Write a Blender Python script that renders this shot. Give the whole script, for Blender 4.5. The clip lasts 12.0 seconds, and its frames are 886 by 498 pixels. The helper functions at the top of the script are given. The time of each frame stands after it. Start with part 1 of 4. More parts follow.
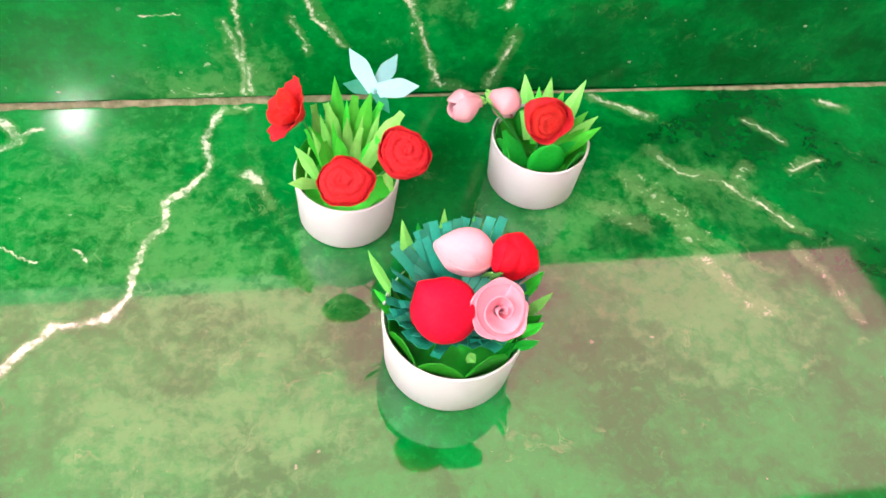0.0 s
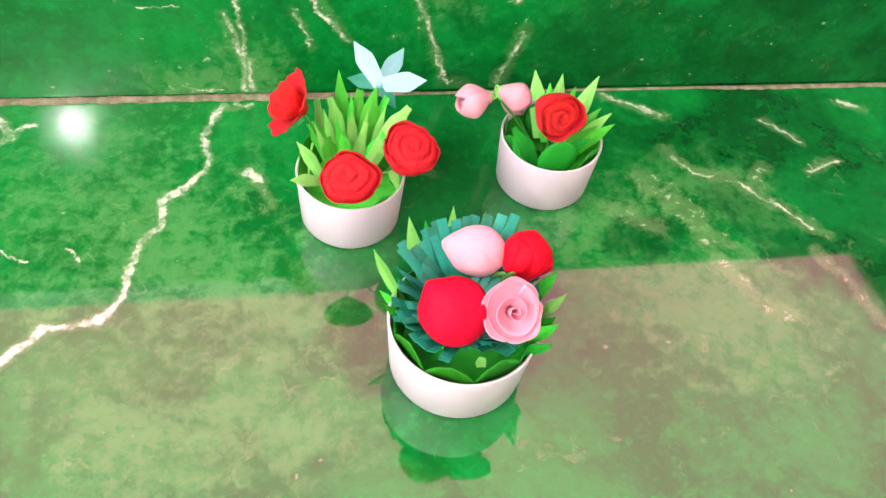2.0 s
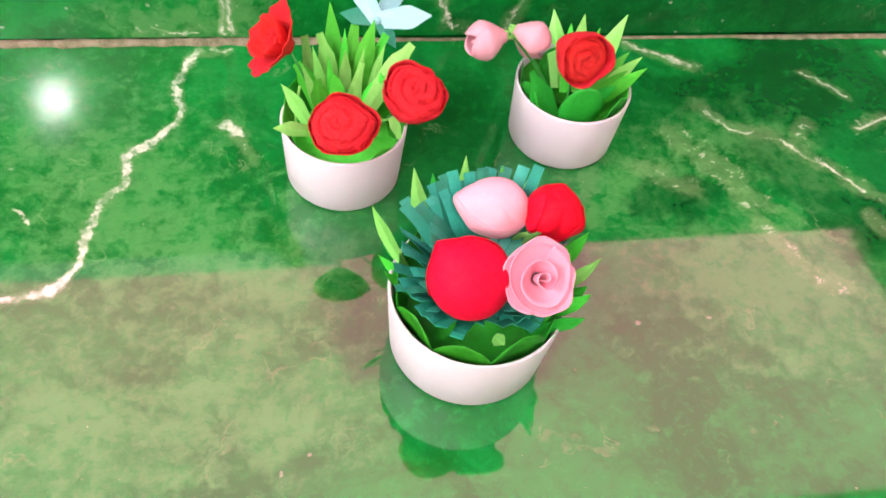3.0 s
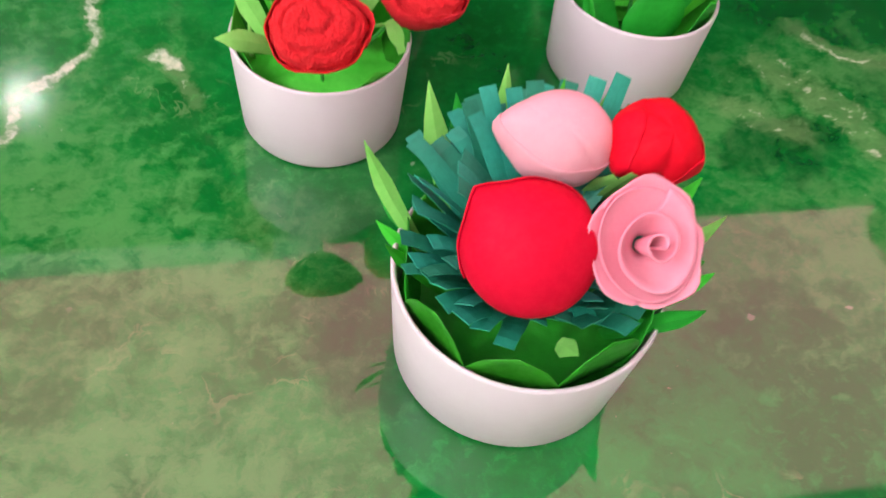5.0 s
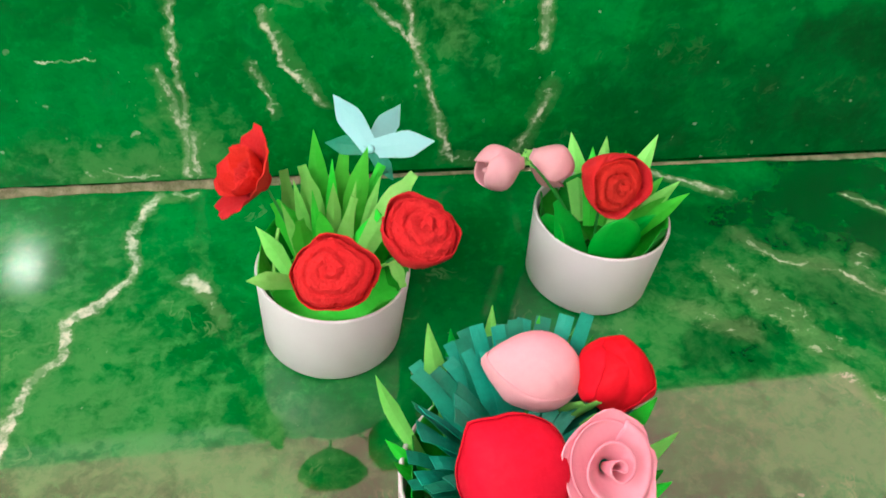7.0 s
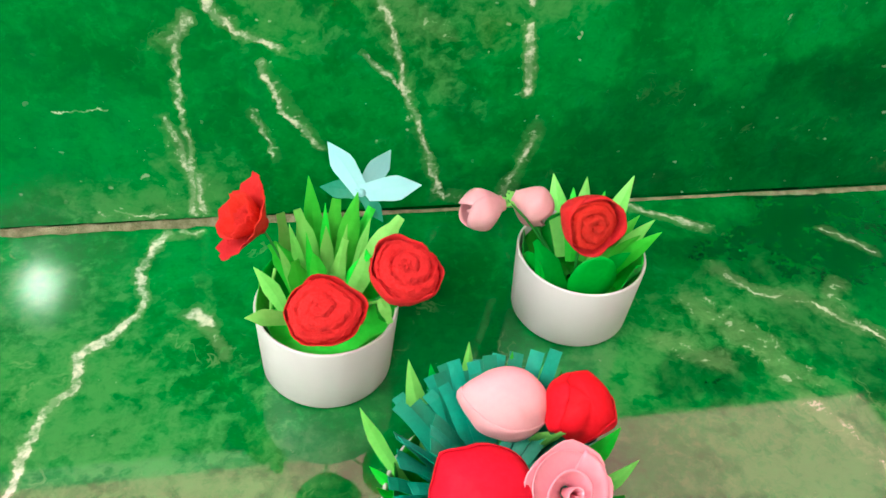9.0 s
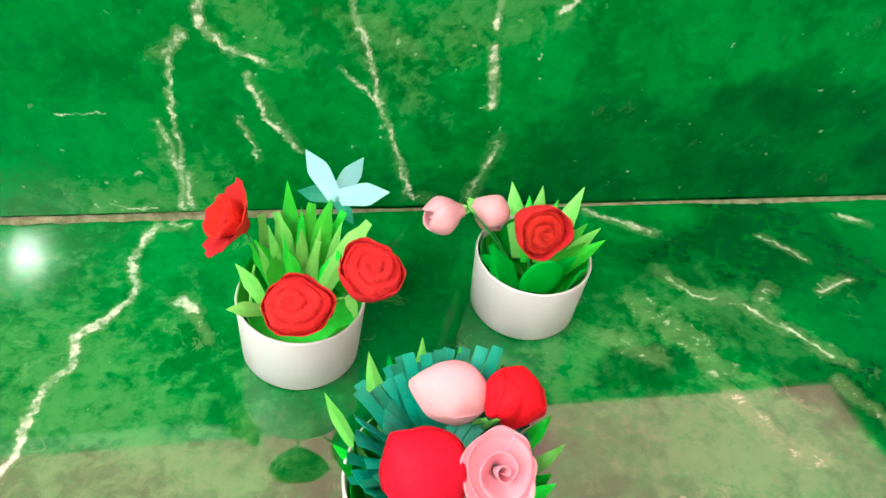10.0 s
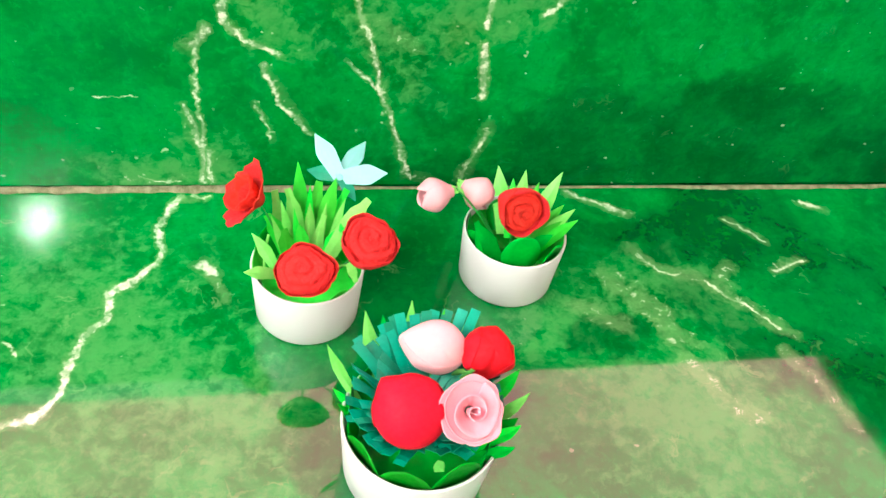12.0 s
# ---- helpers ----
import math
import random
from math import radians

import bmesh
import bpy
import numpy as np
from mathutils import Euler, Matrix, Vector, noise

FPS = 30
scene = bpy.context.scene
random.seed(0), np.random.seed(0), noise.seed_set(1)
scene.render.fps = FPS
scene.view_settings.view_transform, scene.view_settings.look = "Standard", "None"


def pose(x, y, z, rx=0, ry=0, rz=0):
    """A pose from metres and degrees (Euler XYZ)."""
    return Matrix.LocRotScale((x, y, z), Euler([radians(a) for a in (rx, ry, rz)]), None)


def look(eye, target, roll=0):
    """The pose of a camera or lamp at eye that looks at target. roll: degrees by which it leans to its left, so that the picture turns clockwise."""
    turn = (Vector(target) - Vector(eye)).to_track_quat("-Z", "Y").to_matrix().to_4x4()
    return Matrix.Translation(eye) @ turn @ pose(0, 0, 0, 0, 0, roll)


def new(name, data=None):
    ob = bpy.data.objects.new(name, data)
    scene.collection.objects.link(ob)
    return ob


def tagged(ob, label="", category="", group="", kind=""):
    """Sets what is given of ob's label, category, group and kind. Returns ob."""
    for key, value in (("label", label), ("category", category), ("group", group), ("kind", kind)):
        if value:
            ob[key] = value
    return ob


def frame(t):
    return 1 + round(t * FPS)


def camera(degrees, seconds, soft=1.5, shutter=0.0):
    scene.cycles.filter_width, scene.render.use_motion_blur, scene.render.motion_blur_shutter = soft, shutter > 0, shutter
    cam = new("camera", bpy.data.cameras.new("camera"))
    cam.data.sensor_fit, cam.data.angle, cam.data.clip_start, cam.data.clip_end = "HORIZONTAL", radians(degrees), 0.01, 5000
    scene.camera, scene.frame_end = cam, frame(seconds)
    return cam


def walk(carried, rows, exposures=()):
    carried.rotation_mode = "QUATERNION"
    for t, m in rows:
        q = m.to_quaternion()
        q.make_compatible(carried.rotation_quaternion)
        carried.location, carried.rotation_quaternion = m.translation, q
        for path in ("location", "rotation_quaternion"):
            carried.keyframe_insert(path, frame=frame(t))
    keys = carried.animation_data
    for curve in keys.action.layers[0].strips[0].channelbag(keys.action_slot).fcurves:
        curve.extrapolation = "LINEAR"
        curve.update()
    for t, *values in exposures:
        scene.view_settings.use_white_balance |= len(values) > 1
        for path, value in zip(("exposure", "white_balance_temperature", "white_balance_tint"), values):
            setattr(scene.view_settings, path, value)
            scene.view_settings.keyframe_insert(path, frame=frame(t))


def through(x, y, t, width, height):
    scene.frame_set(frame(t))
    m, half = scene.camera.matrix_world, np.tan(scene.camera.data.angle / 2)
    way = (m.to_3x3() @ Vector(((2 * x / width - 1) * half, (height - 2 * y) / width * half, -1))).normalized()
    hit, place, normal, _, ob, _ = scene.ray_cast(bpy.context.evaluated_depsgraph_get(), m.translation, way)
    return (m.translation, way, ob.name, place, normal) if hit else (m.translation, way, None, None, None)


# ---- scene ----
cam = camera(55.2, 12.0, soft=1.6, shutter=0.5)
PATH = [
    (0, (-0.0061, 0.0620, 0.4595), (0.2308, 0.9392, -0.7339), 8.92),
    (0.5, (-0.0089, 0.0597, 0.4593), (0.2264, 0.9616, -0.7159), 8.46),
    (1, (-0.0094, 0.0664, 0.4469), (0.2393, 0.9665, -0.7269), 9.29),
    (1.5, (-0.0117, 0.0681, 0.4440), (0.2285, 0.9709, -0.7296), 8.73),
    (2, (-0.0077, 0.0698, 0.4373), (0.2301, 0.9639, -0.7434), 8.94),
    (2.5, (-0.0092, 0.0768, 0.4288), (0.2350, 0.9577, -0.7605), 9.45),
    (3, (-0.0069, 0.1029, 0.3737), (0.2477, 0.9728, -0.8215), 10.11),
    (3.2, (-0.0046, 0.1076, 0.3618), (0.2350, 0.9792, -0.8353), 9.27),
    (4.8, (0.0029, 0.1661, 0.2713), (0.2817, 1.0400, -0.9155), 9.88),
    (5, (0.0039, 0.1761, 0.2533), (0.2737, 1.0455, -0.9388), 9.68),
    (5.5, (0.0046, 0.1813, 0.2337), (0.2875, 1.0938, -0.9228), 9.51),
    (6, (-0.0008, 0.1819, 0.2655), (0.2909, 1.1572, -0.8362), 8.23),
    (6.5, (-0.0039, 0.1732, 0.2914), (0.2962, 1.2008, -0.7594), 7.97),
    (7, (-0.0063, 0.1637, 0.3096), (0.2980, 1.2227, -0.7082), 7.41),
    (8.8, (-0.0046, 0.1473, 0.3377), (0.2956, 1.2311, -0.6549), 6.59),
    (9, (0.0015, 0.1483, 0.3357), (0.2853, 1.2336, -0.6601), 6.35),
    (9.5, (0.0037, 0.1413, 0.3418), (0.3058, 1.2296, -0.6452), 7.56),
    (10, (0.0055, 0.1212, 0.3777), (0.3100, 1.1757, -0.6447), 8.99),
    (10.5, (-0.0003, 0.0900, 0.4107), (0.3010, 1.1437, -0.6134), 9.49),
    (11, (-0.0014, 0.0751, 0.4201), (0.3082, 1.1131, -0.6176), 10.79),
    (11.5, (-0.0010, 0.0735, 0.4217), (0.3015, 1.1066, -0.6229), 10.62),
    (12, (0.0012, 0.0765, 0.4225), (0.2968, 1.0994, -0.6341), 10.39),
]
EXPOSURES = [(0.0, 0.2, 6500, 5), (1.5, 0.17, 6500, 11), (3.0, 0.08, 6500, 18), (5.0, -0.38, 6500, 15), (7.0, -0.40, 6500, -6), (9.0, -0.16, 6500, -14), (10.5, 0.06, 6500, -16), (11.3, 0.12, 6500, -17), (12.0, 0.38, 6500, -18)]
walk(cam, [(t, look(eye, target, roll)) for t, eye, target, roll in PATH], EXPOSURES)

# ---- light ----
WALL_Y = 0.55          # front face of the marble dado
DADO_H = 0.232
BULB = (-0.74, -1.12, 1.62)
BULB_GLOW = 880.0
FILL_WATTS = 38.0
OUTSIDE = (2.9, 0.84, 1.35)   # glow of the pink backdrop added beyond the window

sky = bpy.data.worlds.new("sky")
sky.use_nodes = True
scene.world = sky
sky_tex = sky.node_tree.nodes.new("ShaderNodeTexSky")
sky_tex.sky_type = "NISHITA"
sky_tex.sun_disc = False
sky_tex.sun_elevation, sky_tex.sun_rotation = radians(40), radians(250)
sky.node_tree.links.new(sky_tex.outputs[0], sky.node_tree.nodes["Background"].inputs[0])
sky.node_tree.nodes["Background"].inputs[1].default_value = 0.1

# fill light from the west, added to brighten the room evenly
lamp_data = bpy.data.lights.new("side_fill", "AREA")
lamp_data.shape, lamp_data.size, lamp_data.size_y, lamp_data.energy = "RECTANGLE", 0.9, 1.1, FILL_WATTS
lamp_data.color = (0.97, 0.98, 1.0)
lamp = new("side_fill", lamp_data)
lamp.matrix_world = look((-1.42, -0.1, 1.35), (0.2, -0.05, 0.4))


# ---- materials ----
def nodes_of(name):
    mat = bpy.data.materials.new(name)
    mat.use_nodes = True
    return mat, mat.node_tree, mat.node_tree.nodes["Principled BSDF"]


def make(tree, kind, **values):
    n = tree.nodes.new(kind)
    for key, value in values.items():
        if key in n.inputs:
            n.inputs[key].default_value = value
    return n


def math_node(tree, op, a, b=None, c=None):
    n = tree.nodes.new("ShaderNodeMath")
    n.operation = op
    for i, v in enumerate((a, b, c)):
        if v is None:
            continue
        if isinstance(v, (int, float)):
            n.inputs[i].default_value = v
        else:
            tree.links.new(v, n.inputs[i])
    return n.outputs[0]


def vec_node(tree, op, a, b=None):
    n = tree.nodes.new("ShaderNodeVectorMath")
    n.operation = op
    for i, v in enumerate((a, b)):
        if v is None:
            continue
        if isinstance(v, (tuple, list)):
            n.inputs[i].default_value = v
        else:
            tree.links.new(v, n.inputs[i])
    return n.outputs["Value"] if op in ("DOT_PRODUCT", "LENGTH", "DISTANCE") else n.outputs[0]


def noise_of(tree, where, scale, detail=4.0, rough=0.55, colour=False):
    n = make(tree, "ShaderNodeTexNoise", Scale=scale, Detail=detail, Roughness=rough)
    if where is not None:
        tree.links.new(where, n.inputs["Vector"])
    return n.outputs["Color" if colour else "Fac"]


def span(tree, value, lo, hi, to_lo=0.0, to_hi=1.0):
    n = tree.nodes.new("ShaderNodeMapRange")
    n.interpolation_type = "SMOOTHSTEP"
    for i, v in enumerate((lo, hi, to_lo, to_hi)):
        n.inputs[i + 1].default_value = v
    tree.links.new(value, n.inputs[0])
    return n.outputs[0]


def blend(tree, fac, a, b, mode="MIX"):
    n = tree.nodes.new("ShaderNodeMix")
    n.data_type, n.blend_type = "RGBA", mode
    for i, v in ((0, fac), (6, a), (7, b)):
        if isinstance(v, (int, float)):
            n.inputs[i].default_value = v
        elif isinstance(v, tuple):
            n.inputs[i].default_value = (*v, 1)
        else:
            tree.links.new(v, n.inputs[i])
    return n.outputs[2]


def stroke_group():
    """A node group: how near a place lies to the line from A to B, 1 on it and 0 beyond Width."""
    g = bpy.data.node_groups.new("stroke", "ShaderNodeTree")
    for label, kind in (("P", "NodeSocketVector"), ("A", "NodeSocketVector"), ("B", "NodeSocketVector"), ("Width", "NodeSocketFloat")):
        g.interface.new_socket(name=label, in_out="INPUT", socket_type=kind)
    g.interface.new_socket(name="Mask", in_out="OUTPUT", socket_type="NodeSocketFloat")
    i, o = g.nodes.new("NodeGroupInput"), g.nodes.new("NodeGroupOutput")
    ap = vec_node(g, "SUBTRACT", i.outputs["P"], i.outputs["A"])
    ab = vec_node(g, "SUBTRACT", i.outputs["B"], i.outputs["A"])
    h = math_node(g, "DIVIDE", vec_node(g, "DOT_PRODUCT", ap, ab), vec_node(g, "DOT_PRODUCT", ab, ab))
    h = math_node(g, "MINIMUM", math_node(g, "MAXIMUM", h, 0.0), 1.0)
    scaled = g.nodes.new("ShaderNodeVectorMath")
    scaled.operation = "SCALE"
    g.links.new(ab, scaled.inputs[0])
    g.links.new(h, scaled.inputs["Scale"])
    d = vec_node(g, "LENGTH", vec_node(g, "SUBTRACT", ap, scaled.outputs[0]))
    near = math_node(g, "SUBTRACT", 1.0, math_node(g, "DIVIDE", d, i.outputs["Width"]))
    g.links.new(math_node(g, "MAXIMUM", near, 0.0), o.inputs["Mask"])
    return g


STROKE = stroke_group()


def strokes(tree, place, lines, widen=1.0):
    """The greatest mask of many polylines, each (width, (x, y), (x, y), ...)."""
    total = None
    for width, *points in lines:
        for a, b in zip(points, points[1:]):
            n = tree.nodes.new("ShaderNodeGroup")
            n.node_tree = STROKE
            tree.links.new(place, n.inputs["P"])
            n.inputs["A"].default_value, n.inputs["B"].default_value = (*a, 0), (*b, 0)
            n.inputs["Width"].default_value = width * widen
            total = n.outputs[0] if total is None else math_node(tree, "MAXIMUM", total, n.outputs[0])
    return total


def marble(name, upright, veins, pale, dark, crumbly, roughness, ior, gaps, depth_of_dark):
    """Polished green serpentine marble: cloudy greens, sandy mottling where pale says, deep patches and painted shade
    where dark says, and cream veins.
    """
    mat, tree, bsdf = nodes_of(name)
    place = tree.nodes.new("ShaderNodeTexCoord").outputs["Object"]
    if upright:
        sep, com = tree.nodes.new("ShaderNodeSeparateXYZ"), tree.nodes.new("ShaderNodeCombineXYZ")
        tree.links.new(place, sep.inputs[0])
        tree.links.new(sep.outputs["X"], com.inputs["X"])
        tree.links.new(sep.outputs["Z"], com.inputs["Y"])
        place = com.outputs[0]
    flat = vec_node(tree, "MULTIPLY", place, (1, 1, 0))
    coarse = vec_node(tree, "MULTIPLY", vec_node(tree, "SUBTRACT", noise_of(tree, flat, 38, 3, 0.6, True), (0.5, 0.5, 0.5)), (0.016, 0.016, 0))
    fine = vec_node(tree, "MULTIPLY", vec_node(tree, "SUBTRACT", noise_of(tree, flat, 210, 4, 0.7, True), (0.5, 0.5, 0.5)), (0.007, 0.007, 0))
    bent = vec_node(tree, "ADD", vec_node(tree, "ADD", flat, coarse), fine)
    wide = vec_node(tree, "MULTIPLY", vec_node(tree, "SUBTRACT", noise_of(tree, flat, 16, 4, 0.6, True), (0.5, 0.5, 0.5)), (0.10, 0.10, 0))
    drift = vec_node(tree, "ADD", flat, wide)

    cloud = noise_of(tree, drift, 13, 6, 0.62)
    grain = noise_of(tree, bent, 75, 6, 0.68)
    speck = noise_of(tree, flat, 320, 3, 0.6)
    base = blend(tree, span(tree, cloud, 0.36, 0.62), DEEP_GREEN, MID_GREEN)
    base = blend(tree, math_node(tree, "MULTIPLY", span(tree, grain, 0.50, 0.70), 0.45), base, LIGHT_GREEN)
    base = blend(tree, math_node(tree, "MULTIPLY", span(tree, grain, 0.48, 0.34), 0.5), base, DEEP_GREEN)
    fleck = noise_of(tree, bent, 190, 5, 0.7)
    base = blend(tree, math_node(tree, "MULTIPLY", span(tree, fleck, 0.54, 0.66), 0.35), base, LIGHT_GREEN)
    base = blend(tree, math_node(tree, "MULTIPLY", span(tree, fleck, 0.46, 0.36), 0.40), base, DEEP_GREEN)
    # sandy mottling
    sandy = strokes(tree, drift, pale)
    mott = math_node(tree, "ADD", math_node(tree, "MULTIPLY", grain, 0.75), math_node(tree, "MULTIPLY", cloud, 0.45))
    mott = math_node(tree, "ADD", mott, math_node(tree, "MULTIPLY", math_node(tree, "SUBTRACT", fleck, 0.5), 0.35))
    mott = span(tree, math_node(tree, "ADD", mott, math_node(tree, "MULTIPLY", sandy, 0.20)), 0.62, 0.88)
    mott = math_node(tree, "MULTIPLY", mott, span(tree, sandy, 0.0, 0.45))
    base = blend(tree, math_node(tree, "MULTIPLY", mott, 0.66), base, MOTTLE)
    # deep patches: dark stone, plus shade and dim reflection put into the colour
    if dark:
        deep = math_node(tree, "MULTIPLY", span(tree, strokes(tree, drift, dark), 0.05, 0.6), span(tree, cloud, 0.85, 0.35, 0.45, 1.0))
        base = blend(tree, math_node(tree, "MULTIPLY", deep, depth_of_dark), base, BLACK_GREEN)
    # hair veins, broken up
    ridge = math_node(tree, "ABSOLUTE", math_node(tree, "SUBTRACT", noise_of(tree, drift, 7.5, 7, 0.6), 0.5))
    hair = math_node(tree, "MULTIPLY", span(tree, ridge, 0.010, 0.0), span(tree, noise_of(tree, flat, 30, 3, 0.6), 0.52, 0.66))
    base = blend(tree, math_node(tree, "MULTIPLY", hair, 0.08 if upright else 0.22), base, SANDY)
    crumbs = math_node(tree, "MULTIPLY", span(tree, speck, 0.70, 0.76), span(tree, cloud, 0.50, 0.62))
    base = blend(tree, math_node(tree, "MULTIPLY", crumbs, 0.5), base, CREAM)
    grit = math_node(tree, "MULTIPLY", span(tree, noise_of(tree, flat, 120, 2, 0.5), 0.70 if upright else 0.735, 0.73 if upright else 0.76), span(tree, noise_of(tree, flat, 14, 2, 0.5), 0.45, 0.60))
    base = blend(tree, math_node(tree, "MULTIPLY", grit, 0.35 if upright else 0.25), base, CREAM)
    # drawn veins
    line = strokes(tree, bent, veins, 0.54 if upright else 0.66)
    broken = span(tree, noise_of(tree, flat, 80, 5, 0.7), *gaps, 0.12, 1.0)
    body = math_node(tree, "MULTIPLY", span(tree, math_node(tree, "ADD", line, math_node(tree, "MULTIPLY", math_node(tree, "SUBTRACT", grain, 0.5), 1.0)), 0.34, 0.72), broken)
    body = math_node(tree, "MULTIPLY", body, span(tree, line, 0.0, 0.12))
    halo = math_node(tree, "MULTIPLY", span(tree, line, 0.0, 0.2), 0.22)
    base = blend(tree, math_node(tree, "MULTIPLY", halo, grain), base, SANDY)
    base = blend(tree, body, base, blend(tree, span(tree, math_node(tree, "ADD", line, math_node(tree, "MULTIPLY", speck, 0.5)), 0.32, 0.66), SANDY, CREAM))
    # cloudy pale bands with cream crumbs in them, beside the veins
    band = strokes(tree, bent, crumbly, 0.72)
    cloudy = math_node(tree, "MULTIPLY", span(tree, math_node(tree, "ADD", math_node(tree, "MULTIPLY", grain, 0.8), math_node(tree, "MULTIPLY", band, 0.30)), 0.42, 0.66), span(tree, band, 0.0, 0.5))
    base = blend(tree, math_node(tree, "MULTIPLY", cloudy, 0.10 if upright else 0.20), base, SANDY)
    chips = noise_of(tree, bent, 150, 4, 0.65)
    chips = math_node(tree, "MULTIPLY", span(tree, math_node(tree, "ADD", chips, math_node(tree, "MULTIPLY", band, 0.10)), 0.66, 0.75), span(tree, band, 0.0, 0.3))
    base = blend(tree, math_node(tree, "MULTIPLY", chips, 0.45), base, CREAM)
    tree.links.new(base, bsdf.inputs["Base Color"])
    tree.links.new(span(tree, grain, 0.3, 0.7, roughness * 0.8, roughness * 1.25), bsdf.inputs["Roughness"])
    bsdf.inputs["IOR"].default_value = ior
    bump = make(tree, "ShaderNodeBump", Strength=0.032, Distance=0.0006)
    tree.links.new(noise_of(tree, flat, 75, 3, 0.5), bump.inputs["Height"])
    tree.links.new(bump.outputs[0], bsdf.inputs["Normal"])
    return mat


DEEP_GREEN, MID_GREEN, LIGHT_GREEN = (0.0, 0.122, 0.014), (0.0, 0.21, 0.030), (0.006, 0.29, 0.046)
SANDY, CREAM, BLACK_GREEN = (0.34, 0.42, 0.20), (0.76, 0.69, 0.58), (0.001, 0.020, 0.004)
MOTTLE = (0.09, 0.26, 0.075)

FLOOR_VEINS = [
    (0.0066, (-0.063, 0.544), (-0.076, 0.512), (-0.073, 0.481), (-0.085, 0.465), (-0.100, 0.451), (-0.101, 0.434), (-0.111, 0.416),
     (-0.117, 0.399), (-0.118, 0.382), (-0.127, 0.364)), (0.0100, (-0.127, 0.364), (-0.144, 0.359), (-0.161, 0.357), (-0.175, 0.344), (-0.19, 0.32)),
    (0.010, (-0.225, 0.540), (-0.212, 0.528), (-0.203, 0.516)), (0.006, (-0.203, 0.516), (-0.225, 0.500)), (0.004, (-0.203, 0.522), (-0.188, 0.527)),
    (0.0125, (-0.046, 0.476), (-0.038, 0.469)), (0.004, (-0.055, 0.545), (-0.047, 0.540)),
    (0.0052, (0.225, 0.545), (0.249, 0.534), (0.267, 0.521)),
    (0.0026, (0.263, 0.474), (0.276, 0.460), (0.290, 0.456)), (0.0044, (0.306, 0.447), (0.316, 0.438), (0.330, 0.421)), (0.0034, (0.330, 0.421), (0.346, 0.402)),
    (0.0026, (0.349, 0.511), (0.371, 0.488)), (0.0044, (0.365, 0.458), (0.391, 0.465)),
    (0.0024, (-0.201, 0.420), (-0.179, 0.408)), (0.0032, (-0.154, 0.415), (-0.146, 0.407)),
    (0.0070, (0.425, 0.530), (0.436, 0.522)),
]
FLOOR_PALE = [(0.14, (-0.13, 0.43), (-0.05, 0.36)), (0.06, (-0.12, 0.30), (-0.02, 0.27)), (0.07, (0.19, 0.42), (0.29, 0.44)),
              (0.08, (0.22, 0.34), (0.30, 0.34))]
# dark stone, plus painted shade between the tubs and dim reflection before them
FLOOR_DARK_AND_SHADE = [(0.07, (0.06, 0.45), (0.10, 0.37)), (0.08, (0.36, 0.50), (0.44, 0.40)), (0.05, (0.38, 0.40), (0.40, 0.33)), (0.045, (0.295, 0.425), (0.34, 0.385)), (0.05, (0.27, 0.50), (0.33, 0.49)), (0.04, (0.02, 0.36), (0.03, 0.33)), (0.024, (0.205, 0.40), (0.225, 0.395))]
WALL_VEINS = [
    (0.007, (-0.024, 0.170), (-0.026, 0.137), (-0.013, 0.123), (0.006, 0.115)), (0.010, (-0.037, 0.134), (-0.048, 0.120)),
    (0.005, (-0.044, 0.120), (-0.044, 0.095), (-0.046, 0.077), (-0.044, 0.051), (-0.046, 0.006)), (0.006, (-0.056, 0.077), (-0.050, 0.056), (-0.046, 0.039)),
    (0.006, (-0.041, 0.035), (-0.040, 0.008)), (0.005, (-0.003, 0.105), (0.008, 0.078), (0.028, 0.052)), (0.003, (-0.009, 0.076), (0.002, 0.047)),
    (0.005, (0.050, 0.170), (0.068, 0.125), (0.072, 0.094), (0.082, 0.071), (0.091, 0.043), (0.102, 0.010)), (0.005, (0.052, 0.111), (0.070, 0.092)),
    (0.006, (0.143, 0.170), (0.142, 0.140)), (0.009, (0.142, 0.125), (0.144, 0.084)), (0.005, (0.156, 0.055), (0.147, 0.031), (0.142, 0.008)),
    (0.007, (0.176, 0.148), (0.195, 0.166)), (0.0016, (-0.108, 0.082), (-0.083, 0.078)), (0.0022, (-0.09, 0.012), (-0.06, 0.008)),
]
WALL_PALE = [(0.05, (0.07, 0.15), (0.09, 0.10)), (0.04, (-0.03, 0.02), (-0.10, 0.01)), (0.04, (0.11, 0.15), (0.18, 0.15)), (0.03, (-0.01, 0.14), (0.02, 0.13))]
# dimness along the wall foot beside the tubs, painted into the marble colour
WALL_PAINTED_DIM = [(0.035, (0.13, 0.010), (0.32, 0.012)), (0.09, (0.24, 0.03), (0.50, 0.02)), (0.06, (0.30, 0.07), (0.40, 0.06))]

